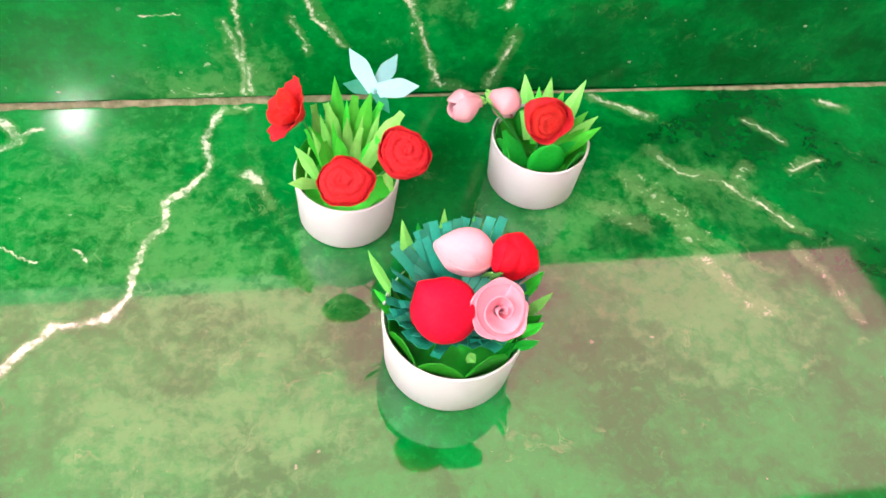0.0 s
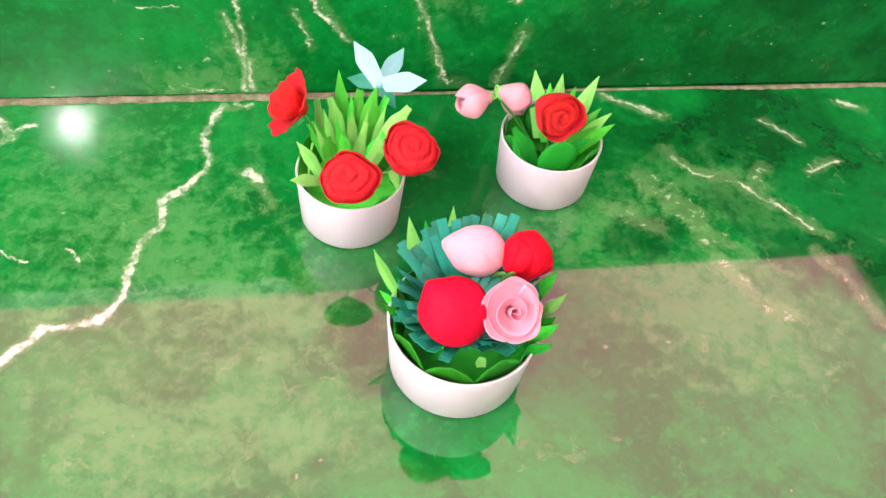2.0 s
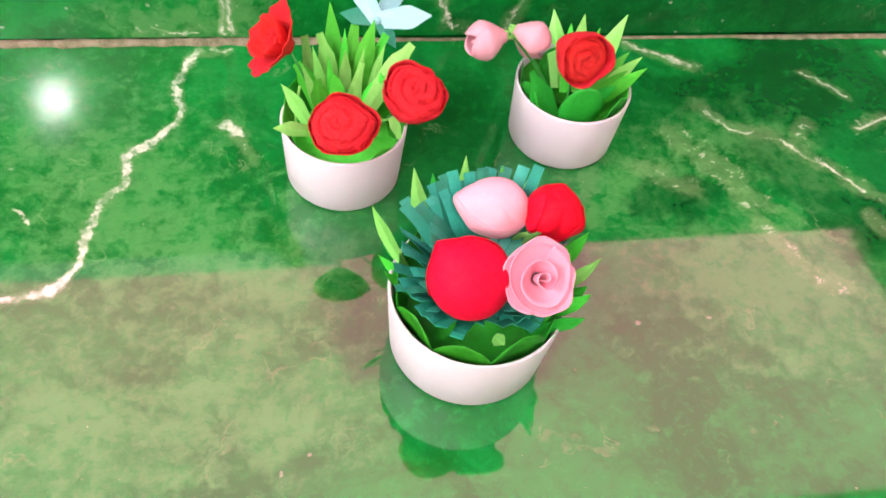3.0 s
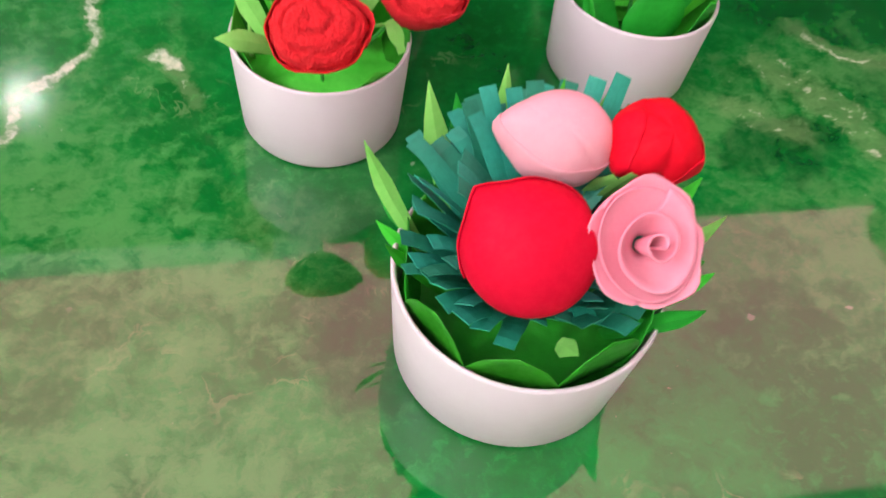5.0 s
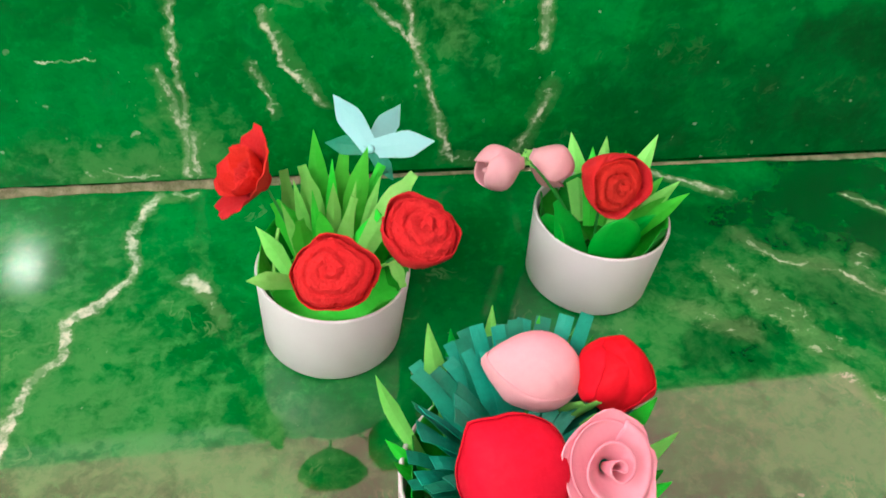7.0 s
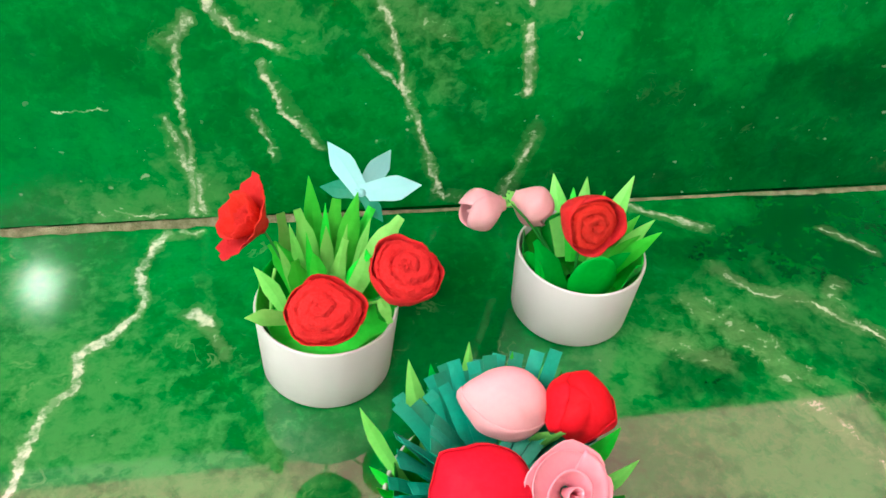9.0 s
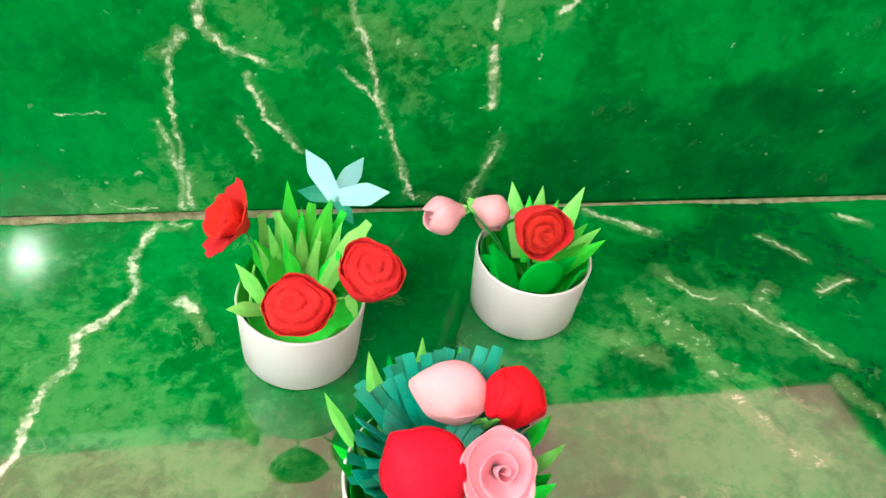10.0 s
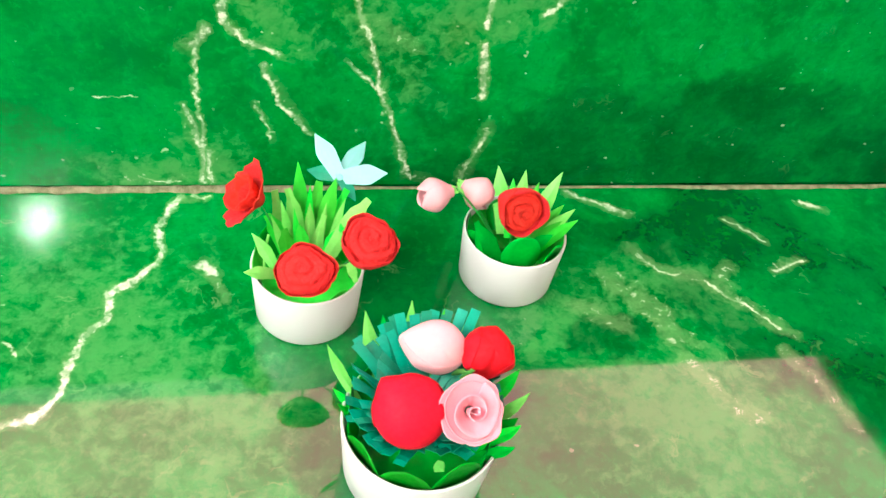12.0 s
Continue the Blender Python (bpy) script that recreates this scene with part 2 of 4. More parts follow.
FLOOR_CRUMBS = [(0.016, (0.258, 0.480), (0.280, 0.462), (0.304, 0.450), (0.332, 0.420), (0.352, 0.398)), (0.014, (0.312, 0.444), (0.330, 0.460)),
                (0.020, (0.268, 0.372), (0.287, 0.342), (0.300, 0.330)), (0.012, (0.262, 0.400), (0.268, 0.372)), (0.012, (0.340, 0.384), (0.352, 0.352), (0.362, 0.320)),
                (0.012, (0.224, 0.545), (0.270, 0.520)), (0.010, (0.350, 0.510), (0.372, 0.487)), (0.012, (0.364, 0.458), (0.392, 0.466)), (0.008, (-0.044, 0.474), (-0.028, 0.446)),
                (0.026, (0.235, 0.452), (0.262, 0.420), (0.270, 0.396)), (0.018, (0.205, 0.428), (0.230, 0.412)), (0.010, (-0.062, 0.540), (-0.046, 0.540)), (0.012, (0.420, 0.530), (0.440, 0.520))]
WALL_CRUMBS = [(0.009, (-0.026, 0.140), (-0.012, 0.122), (0.008, 0.113)), (0.012, (-0.038, 0.134), (-0.050, 0.118)), (0.008, (-0.045, 0.118), (-0.045, 0.040)),
               (0.011, (-0.056, 0.077), (-0.046, 0.038), (-0.042, 0.008)), (0.010, (0.000, 0.100), (0.030, 0.050)), (0.010, (0.055, 0.160), (0.074, 0.094), (0.100, 0.012)),
               (0.012, (0.142, 0.128), (0.145, 0.084)), (0.014, (0.156, 0.060), (0.142, 0.006)), (0.008, (-0.010, 0.080), (0.004, 0.045)), (0.012, (0.100, 0.012), (0.125, 0.006)),
               (0.010, (0.070, 0.140), (0.100, 0.120)), (0.007, (-0.10, 0.008), (-0.06, 0.012))]

floor_marble = marble("green_marble_floor", False, FLOOR_VEINS, FLOOR_PALE, FLOOR_DARK_AND_SHADE, FLOOR_CRUMBS, 0.05, 1.72, (0.40, 0.62), 0.50)
wall_marble = marble("green_marble_dado", True, WALL_VEINS, WALL_PALE, WALL_PAINTED_DIM, WALL_CRUMBS, 0.10, 1.38, (0.45, 0.61), 0.58)


def surface(name, colour, roughness, second=None, scale=60.0, amount=0.5, bump=0.15, depth=0.0003, sheen=0.0, vary=0.0, spec=0.5, through=0.0):
    """A plain material with variation at two scales, a fine relief, and a slight change from piece to piece."""
    mat, tree, bsdf = nodes_of(name)
    place = tree.nodes.new("ShaderNodeTexCoord").outputs["Object"]
    second = second or tuple(c * 0.75 for c in colour)
    broad = span(tree, noise_of(tree, place, scale, 4, 0.6), 0.35, 0.65)
    fine = span(tree, noise_of(tree, place, scale * 9, 3, 0.6), 0.3, 0.7)
    both = math_node(tree, "ADD", math_node(tree, "MULTIPLY", broad, 0.65), math_node(tree, "MULTIPLY", fine, 0.35))
    col = blend(tree, math_node(tree, "MULTIPLY", both, amount), colour, second)
    if vary:
        info = tree.nodes.new("ShaderNodeObjectInfo")
        hsv = make(tree, "ShaderNodeHueSaturation")
        tree.links.new(span(tree, info.outputs["Random"], 0.0, 1.0, 1 - vary, 1 + vary), hsv.inputs["Value"])
        tree.links.new(span(tree, info.outputs["Random"], 0.0, 1.0, 0.5 - vary * 0.04, 0.5 + vary * 0.04), hsv.inputs["Hue"])
        tree.links.new(col, hsv.inputs["Color"])
        col = hsv.outputs[0]
    tree.links.new(col, bsdf.inputs["Base Color"])
    tree.links.new(span(tree, fine, 0.0, 1.0, roughness * 0.9, min(1.0, roughness * 1.1)), bsdf.inputs["Roughness"])
    bsdf.inputs["Specular IOR Level"].default_value = spec
    if sheen:
        bsdf.inputs["Sheen Weight"].default_value = sheen
        bsdf.inputs["Sheen Tint"].default_value = (*[min(1, c * 1.5 + 0.1) for c in colour], 1)
    b = make(tree, "ShaderNodeBump", Strength=bump, Distance=depth)
    tree.links.new(fine, b.inputs["Height"])
    tree.links.new(b.outputs[0], bsdf.inputs["Normal"])
    if through:
        back = tree.nodes.new("ShaderNodeBsdfTranslucent")
        tree.links.new(col, back.inputs["Color"])
        mix = make(tree, "ShaderNodeMixShader", Fac=through)
        tree.links.new(bsdf.outputs[0], mix.inputs[1])
        tree.links.new(back.outputs[0], mix.inputs[2])
        tree.links.new(mix.outputs[0], tree.nodes["Material Output"].inputs["Surface"])
    return mat


plaster = surface("off_white_plaster", (0.74, 0.76, 0.72), 0.8, (0.68, 0.70, 0.66), 3.0, 0.6, 0.3, 0.002)
ceiling_paint = surface("white_ceiling_paint", (0.82, 0.81, 0.79), 0.85, None, 3.0, 0.2, 0.2, 0.001)
grout_mat = surface("sandy_grout", (0.46, 0.37, 0.25), 0.85, (0.16, 0.16, 0.07), 130.0, 1.0, 0.9, 0.0010)
slope_dark = surface("dark_matte", (0.02, 0.05, 0.02), 0.9, None, 90.0, 0.6)
pot_white = surface("white_glazed_plastic", (0.715, 0.612, 0.662), 0.38, (0.68, 0.575, 0.62), 25.0, 0.5, 0.05, 0.0002)
red_felt = surface("red_crepe_paper", (0.92, 0.030, 0.034), 0.8, (0.80, 0.010, 0.016), 110.0, 0.8, 0.8, 0.0007, 0.12, 0.06, 0.2, 0.12)
red_paper = surface("smooth_red_paper", (0.74, 0.001, 0.026), 0.7, (0.62, 0.001, 0.016), 45.0, 0.6, 0.2, 0.0003, 0.0, 0.05, 0.18, 0.10)
pink_paper = surface("pink_paper", (0.88, 0.34, 0.44), 0.7, (0.84, 0.28, 0.38), 50.0, 0.6, 0.2, 0.0003, 0.1, 0.05, 0.3, 0.12)
pale_pink = surface("pale_pink_paper", (0.85, 0.41, 0.47), 0.7, (0.81, 0.35, 0.41), 50.0, 0.6, 0.2, 0.0003, 0.1, 0.04, 0.3, 0.12)
leaf_green = surface("green_card", (0.012, 0.36, 0.014), 0.5, (0.006, 0.24, 0.008), 40.0, 0.7, 0.15, 0.0003, 0, 0.22, 0.4, 0.10)
# the two lighter greens mix paper tint with lit blade tops put into colour
leaf_light = surface("light_green_paper", (0.10, 0.70, 0.055), 0.6, (0.05, 0.54, 0.025), 40.0, 0.7, 0.15, 0.0003, 0, 0.2, 0.4, 0.22)
leaf_lime_and_lit = surface("lime_and_lit_paper", (0.34, 0.78, 0.18), 0.6, (0.20, 0.66, 0.10), 40.0, 0.7, 0.15, 0.0003, 0, 0.15, 0.4, 0.22)
teal_paper = surface("teal_green_paper", (0.018, 0.32, 0.21), 0.5, (0.008, 0.21, 0.13), 60.0, 0.7, 0.2, 0.0003, 0, 0.25, 0.45, 0.08)
blue_paper = surface("pale_blue_paper", (0.36, 0.66, 0.70), 0.6, (0.30, 0.60, 0.66), 40.0, 0.5, 0.15, 0.0003, 0, 0.04, 0.35, 0.12)
wire_green = surface("green_wire", (0.03, 0.30, 0.04), 0.5, None, 80.0, 0.5)
holder_mat = surface("white_bakelite", (0.75, 0.74, 0.70), 0.4, None, 30.0, 0.2)
frame_paint = surface("brown_window_paint", (0.20, 0.10, 0.05), 0.5, None, 14.0, 0.7)


# ---- mesh helpers ----
def link_mesh(name, verts, faces, material, parent=None, label="", smooth=True):
    me = bpy.data.meshes.new(name)
    me.from_pydata([tuple(v) for v in verts], [], faces)
    me.validate()
    if smooth:
        me.polygons.foreach_set("use_smooth", [True] * len(me.polygons))
    me.materials.append(material)
    ob = new(name, me)
    ob.parent = parent
    return tagged(ob, label)


def part(name, bm, material, parent, label=""):
    me = bpy.data.meshes.new(name)
    bm.to_mesh(me)
    bm.free()
    me.materials.append(material)
    ob = new(name, me)
    ob.parent = parent
    return tagged(ob, label)


def box(bm, lo, hi):
    m = Matrix.Translation([(a + b) / 2 for a, b in zip(lo, hi)]) @ Matrix.Diagonal((*[b - a for a, b in zip(lo, hi)], 1))
    bmesh.ops.create_cube(bm, size=1, matrix=m)


def slab(name, boxes, material, kind="structure", bevel=0.0, parent=None, label="", category=""):
    bm = bmesh.new()
    for lo, hi in boxes:
        box(bm, lo, hi)
    if bevel:
        bmesh.ops.bevel(bm, geom=bm.edges[:], offset=bevel, segments=2, affect="EDGES")
    return tagged(part(name, bm, material, parent), label, category, "", kind)


def sheet(grid, thick=0.0003, closed=False):
    """Vertices and faces of a paper sheet with thickness from a grid of points (rows, columns, 3)."""
    g = np.asarray(grid, float)
    r, c = g.shape[:2]
    du, dv = np.gradient(g, axis=1), np.gradient(g, axis=0)
    n = np.cross(du, dv)
    n /= np.maximum(np.linalg.norm(n, axis=2, keepdims=True), 1e-9)
    verts = np.concatenate([(g + n * thick / 2).reshape(-1, 3), (g - n * thick / 2).reshape(-1, 3)])
    o, faces = r * c, []
    for i in range(r - 1):
        for j in range(c - 1):
            a, b, d, e = i * c + j, i * c + j + 1, (i + 1) * c + j + 1, (i + 1) * c + j
            faces += [(a, b, d, e), (o + e, o + d, o + b, o + a)]
    rim = [j for j in range(c)] + [i * c + c - 1 for i in range(1, r)] + [(r - 1) * c + j for j in range(c - 2, -1, -1)] + [i * c for i in range(r - 2, 0, -1)]
    for a, b in zip(rim, rim[1:] + rim[:1]):
        faces.append((b, a, o + a, o + b))
    return verts, faces


def tube(points, radius, sides=6):
    """A thin round wire along points."""
    pts = [Vector(p) for p in points]
    verts, faces = [], []
    for i, p in enumerate(pts):
        d = (pts[min(i + 1, len(pts) - 1)] - pts[max(i - 1, 0)]).normalized()
        side = d.orthogonal().normalized()
        up = d.cross(side)
        for k in range(sides):
            a = 2 * math.pi * k / sides
            verts.append(p + radius * (math.cos(a) * side + math.sin(a) * up))
    for i in range(len(pts) - 1):
        for k in range(sides):
            a, b = i * sides + k, i * sides + (k + 1) % sides
            faces.append((a, b, b + sides, a + sides))
    faces += [tuple(range(sides))[::-1], tuple(range(len(verts) - sides, len(verts)))]
    return verts, faces


def curve_points(a, b, sag, n=8):
    """From a to b with the middle moved by sag."""
    a, b, m = Vector(a), Vector(b), (Vector(a) + Vector(b)) / 2 + Vector(sag)
    return [(1 - t) ** 2 * a + 2 * t * (1 - t) * m + t * t * b for t in (i / (n - 1) for i in range(n))]


def lathe(profile, sides=64):
    verts, faces = [], []
    for r, z in profile:
        for k in range(sides):
            a = 2 * math.pi * k / sides
            verts.append((r * math.cos(a), r * math.sin(a), z))
    for i in range(len(profile) - 1):
        for k in range(sides):
            a, b = i * sides + k, i * sides + (k + 1) % sides
            faces.append((a, b, b + sides, a + sides))
    faces += [tuple(range(sides))[::-1], tuple(range(len(verts) - sides, len(verts)))]
    return verts, faces


def facing(place, axis, spin=0.0):
    """A pose at place whose z axis points along axis."""
    return Matrix.Translation(place) @ Vector(axis).normalized().to_track_quat("Z", "Y").to_matrix().to_4x4() @ pose(0, 0, 0, 0, 0, spin)


# ---- the setting ----
X0, X1, Y0, TOP = -1.45, 1.65, -1.25, 2.45
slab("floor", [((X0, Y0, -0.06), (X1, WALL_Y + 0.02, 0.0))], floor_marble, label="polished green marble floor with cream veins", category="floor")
slab("wall_dado", [((X0, WALL_Y, 0.0034), (X1, WALL_Y + 0.02, DADO_H))], wall_marble, bevel=0.001, label="green marble dado slab along the wall foot", category="wall")
NX0, NX1, NZ0, NZ1 = -0.80, 1.50, 0.246, 1.40
NY0, NY1 = WALL_Y + 0.02, WALL_Y + 0.10
# the 0.285 step left of x 0.03 is added to shift the reflection's edge
slab("wall_north", [((X0, NY0, -0.06), (NX0, NY1, TOP)), ((NX1, NY0, -0.06), (X1, NY1, TOP)), ((NX0, NY0, -0.06), (NX1, NY1, DADO_H)), ((NX0, NY0, DADO_H), (0.03, NY1, 0.285)), ((NX0, NY0, NZ1), (NX1, NY1, TOP))],
     plaster, label="off-white plastered wall with a window over the dado", category="wall")
slab("sill", [((0.032, WALL_Y + 0.001, DADO_H + 0.001), (NX1 + 0.02, NY1, NZ0))], wall_marble, bevel=0.002, label="green marble window sill on the dado", category="sill")
slab("window_2", [((NX0, NY0 + 0.03, 0.285), (NX0 + 0.03, NY0 + 0.06, NZ1)), ((NX1 - 0.03, NY0 + 0.03, NZ0), (NX1, NY0 + 0.06, NZ1)), ((NX0 + 0.03, NY0 + 0.03, NZ1 - 0.03), (NX1 - 0.03, NY0 + 0.06, NZ1))],
     frame_paint, label="brown painted open window frame added round the fill light over the dado", category="window")
# glowing plane added beyond the window to give the floor its pink reflection
outside_mat, tree, bsdf = nodes_of("pink_backdrop_glow")
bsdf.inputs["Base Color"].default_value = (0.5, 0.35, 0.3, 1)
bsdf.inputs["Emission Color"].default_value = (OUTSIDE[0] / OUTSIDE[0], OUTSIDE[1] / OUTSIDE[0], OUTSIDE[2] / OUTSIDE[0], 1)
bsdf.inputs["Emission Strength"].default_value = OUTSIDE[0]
slab("backdrop", [((-4.0, 1.60, -0.5), (4.5, 1.65, 4.5))], outside_mat, label="plain glowing pink backdrop added beyond the window", category="backdrop")
# unseen dark slope, added to end the floor's pink reflection on the right
bm = bmesh.new()
slope = [(1.80, 1.70), (3.60, 3.58), (4.40, 3.58), (4.40, 0.00), (1.80, 0.00)]
near_side, far_side = [bm.verts.new((x, 1.50, z)) for x, z in slope], [bm.verts.new((x, 1.58, z)) for x, z in slope]
bm.faces.new(near_side)
bm.faces.new(far_side[::-1])
for i in range(5):
    bm.faces.new((near_side[i], far_side[i], far_side[(i + 1) % 5], near_side[(i + 1) % 5]))
bmesh.ops.recalc_face_normals(bm, faces=bm.faces[:])
tagged(part("backdrop_slope", bm, slope_dark, None), "dark sloping shape added outside to cut the pink reflection", "backdrop", "", "structure")
slab("wall_south", [((X0 - 0.15, Y0 - 0.15, -0.06), (X1 + 0.15, Y0, TOP))], plaster, label="off-white plastered wall", category="wall")
slab("wall_east", [((X1, Y0, -0.06), (X1 + 0.15, WALL_Y + 0.10, TOP))], plaster, label="off-white plastered wall", category="wall")
# unseen opening and frame, added to go with the west fill light
WY0, WY1, WZ0, WZ1 = -0.6, 0.4, 0.75, 1.95
slab("wall_west", [((X0 - 0.15, Y0, -0.06), (X0, WY0, TOP)), ((X0 - 0.15, WY1, -0.06), (X0, WALL_Y + 0.10, TOP)),
                   ((X0 - 0.15, WY0, -0.06), (X0, WY1, WZ0)), ((X0 - 0.15, WY0, WZ1), (X0, WY1, TOP))], plaster, label="off-white plastered wall with an opening added for the fill light", category="wall")
slab("ceiling", [((X0 - 0.15, Y0 - 0.15, TOP), (X1 + 0.15, WALL_Y + 0.10, TOP + 0.1))], ceiling_paint, label="white painted ceiling", category="ceiling")
window = slab("fill_window", [((X0 - 0.10, WY0, WZ0), (X0 - 0.05, WY0 + 0.04, WZ1)), ((X0 - 0.10, WY1 - 0.04, WZ0), (X0 - 0.05, WY1, WZ1)),
                           ((X0 - 0.10, WY0 + 0.04, WZ0), (X0 - 0.05, WY1 - 0.04, WZ0 + 0.04)), ((X0 - 0.10, WY0 + 0.04, WZ1 - 0.04), (X0 - 0.05, WY1 - 0.04, WZ1))],
              frame_paint, label="brown painted open window frame added round the fill light", category="window")


def joint_strip():
    """The ragged line of grout where floor and dado meet, wide on one side and thin on the other."""
    rng = random.Random(4)
    n, grid = 260, []
    for i in range(n):
        x = -0.75 + 1.6 * i / (n - 1)
        broad = 0.0046 - 0.0034 * min(1, max(0, (x - 0.0) / 0.08)) + 0.0026 * min(1, max(0, (x - 0.31) / 0.03))
        w = broad * (0.85 + 0.30 * noise.noise((x * 60, 0, 0)) + 0.18 * rng.uniform(-1, 1))
        h = (0.0014 + 0.0012 * abs(noise.noise((x * 70, 3, 0)))) * (1.0 - 0.6 * min(1, max(0, (x - 0.02) / 0.06)))
        grid.append([(x, WALL_Y - max(0.0008, w), 0.0002), (x, WALL_Y - max(0.0006, w) * 0.8, h), (x, WALL_Y - 0.0002, h * 1.5 + 0.0008), (x, WALL_Y + 0.0012, h * 1.6)])
    verts = [p for row in grid for p in row]
    faces = [(i * 4 + j, i * 4 + j + 1, i * 4 + j + 5, i * 4 + j + 4) for i in range(n - 1) for j in range(3)]
    return verts, faces


v, f = joint_strip()
tagged(link_mesh("trim_joint", v, f, grout_mat), "ragged sandy grout joint between floor and dado", "grout", "", "structure")


# ---- parts of the paper flowers ----
def petal_grid(radius, height, phi, half, flare, curl, tip, seed, rows=9, cols=11):
    """A cupped petal round the z axis: phi its bearing, half its half angle, flare how far the rim opens, curl how far it turns out, tip its point."""
    rng = random.Random(seed)
    a, b = rng.uniform(0, 6), rng.uniform(0, 6)
    grid = []
    for i in range(rows):
        v = i / (rows - 1)
        row = []
        for j in range(cols):
            u = 2 * j / (cols - 1) - 1
            reach = v * (1 - 0.30 * abs(u) ** 2.6) + tip * 0.12 * max(0, 1 - abs(u) * 2.2) * v
            ang = phi + u * half * (0.55 + 0.45 * math.sin(min(1, reach * 1.2) * math.pi / 2))
            r = radius * (0.18 + 0.82 * math.sin(min(1.0, reach * 1.05) * math.pi / 2)) * (1 + flare * reach ** 2)
            r += curl * radius * max(0, reach - 0.72) ** 1.4 * 3
            z = height * reach - curl * height * max(0, reach - 0.80) ** 1.3 * 2.5
            wob = 0.035 * radius * math.sin(5 * u + a) * v + 0.03 * radius * math.sin(9 * u + b) * v ** 2
            row.append((math.cos(ang) * (r + wob), math.sin(ang) * (r + wob), z + wob * 0.7))
        grid.append(row)
    return grid


def spiral_grid(radius, height, turns, seed, frill=0.0, steps=90, lean=0.35):
    """A strip rolled into a spiral heart."""
    rng = random.Random(seed)
    ph = rng.uniform(0, 6)
    grid = []
    for i in range(4):
        v = i / 3
        row = []
        for j in range(steps):
            t = j / (steps - 1)
            ang = turns * 2 * math.pi * t + ph
            r = radius * (0.06 + 0.94 * t ** 0.85) * (0.72 + lean * v * (0.4 + 0.6 * t))
            z = height * (v * (1.0 - 0.28 * t) + 0.03 * math.sin(ang * 2.3) * v)
            r += frill * radius * math.sin(ang * 11) * v ** 2
            z += frill * height * 0.7 * math.sin(ang * 13 + 1) * v ** 2
            row.append((r * math.cos(ang), r * math.sin(ang), z))
        grid.append(row)
    return grid


def rolled_rose(parent, place, axis, radius, depth, material, seed, turns=3.0, groove=0.10, corner=(0.0, 0.0), squash=1.0, fray=0.03, spin=0.0, collar=3, label="", flat=0.45, shift=(0.0, 0.0)):
    """A tightly rolled crepe rose: a closed ball of paper with spiral folds over its face, and outer petals wrapped round its side.
    corner: bearing and size of the point at which the last petal stands out. shift: where the heart of the roll lies."""
    rings, sides = 34, 64

    def outline(a):
        return 1 + corner[1] * max(0.0, 1 - abs((a - corner[0] + math.pi) % (2 * math.pi) - math.pi) * 1.3) ** 1.5 + 0.03 * math.sin(3 * a + seed) + 0.02 * math.sin(5 * a + 2 * seed)

    verts, faces = [], []
    for i in range(rings + 1):
        q = i / rings                       # 0 at the heart, 0.62 at the brim, 1 at the foot
        for k in range(sides):
            a = 2 * math.pi * k / sides
            if q < 0.62:
                p = q / 0.62
                r = math.sin(p * math.pi / 2)
                z = flat * depth * math.cos(p * math.pi / 2) ** 0.8
                fold = (turns * p ** 0.8 - a / (2 * math.pi)) % 1.0
                z -= groove * depth * (1 - p * 0.4) * (max(0, 1 - abs(fold - 0.12) * 7) + 0.5 * (1 - fold)) * (0.25 + 0.75 * min(1, p * 5)) 
                z -= 0.30 * groove * depth * max(0, 1 - p * 6)
            else:
                p = (q - 0.62) / 0.38
                r = 1.0 - 0.72 * p ** 1.8 + 0.05 * math.sin(math.pi * p)
                z = -depth * 0.75 * p
            r *= radius * outline(a) * (1 + fray * math.sin(17 * a + seed) * math.sin(29 * a + i * 0.9))
            inward = max(0.0, 1 - q / 0.62)
            verts.append((r * math.cos(a) + shift[0] * radius * inward, (r * math.sin(a)) * squash + shift[1] * radius * inward, z + fray * radius * 0.7 * math.sin(13 * a + i * 1.7 + seed) * min(1, q * 4)))
    for i in range(rings):
        for k in range(sides):
            p, q = i * sides + k, i * sides + (k + 1) % sides
            faces.append((p, p + sides, q + sides, q))
    faces += [tuple(range(sides)), tuple(range(len(verts) - sides, len(verts)))[::-1]]
    core = link_mesh("rose", verts, faces, material, parent, label)
    core.matrix_basis = facing(place, axis, spin)
    for c in range(collar):
        phi, half = 2 * math.pi * c / collar + seed, 1.25
        grid = []
        for i in range(8):
            v = i / 7
            row = []
            for j in range(17):
                u = 2 * j / 16 - 1
                ang = phi + u * half
                up = v * (1 - 0.28 * abs(u) ** 3)
                r = radius * outline(ang) * (0.34 + 0.72 * math.sin(min(1, up * 1.15) * math.pi / 2)) * (1.02 + 0.02 * c)
                r *= 1 + fray * 0.8 * math.sin(11 * u + 3 * c) * v ** 3
                z = -depth * 0.72 + depth * (0.86 + 0.05 * c) * up
                row.append((r * math.cos(ang), r * math.sin(ang) * squash, z + fray * radius * math.sin(9 * u + c) * v ** 3))
            grid.append(row)
        v_, f_ = sheet(grid, 0.0004)
        link_mesh("petal", v_, f_, material, core)
    return core


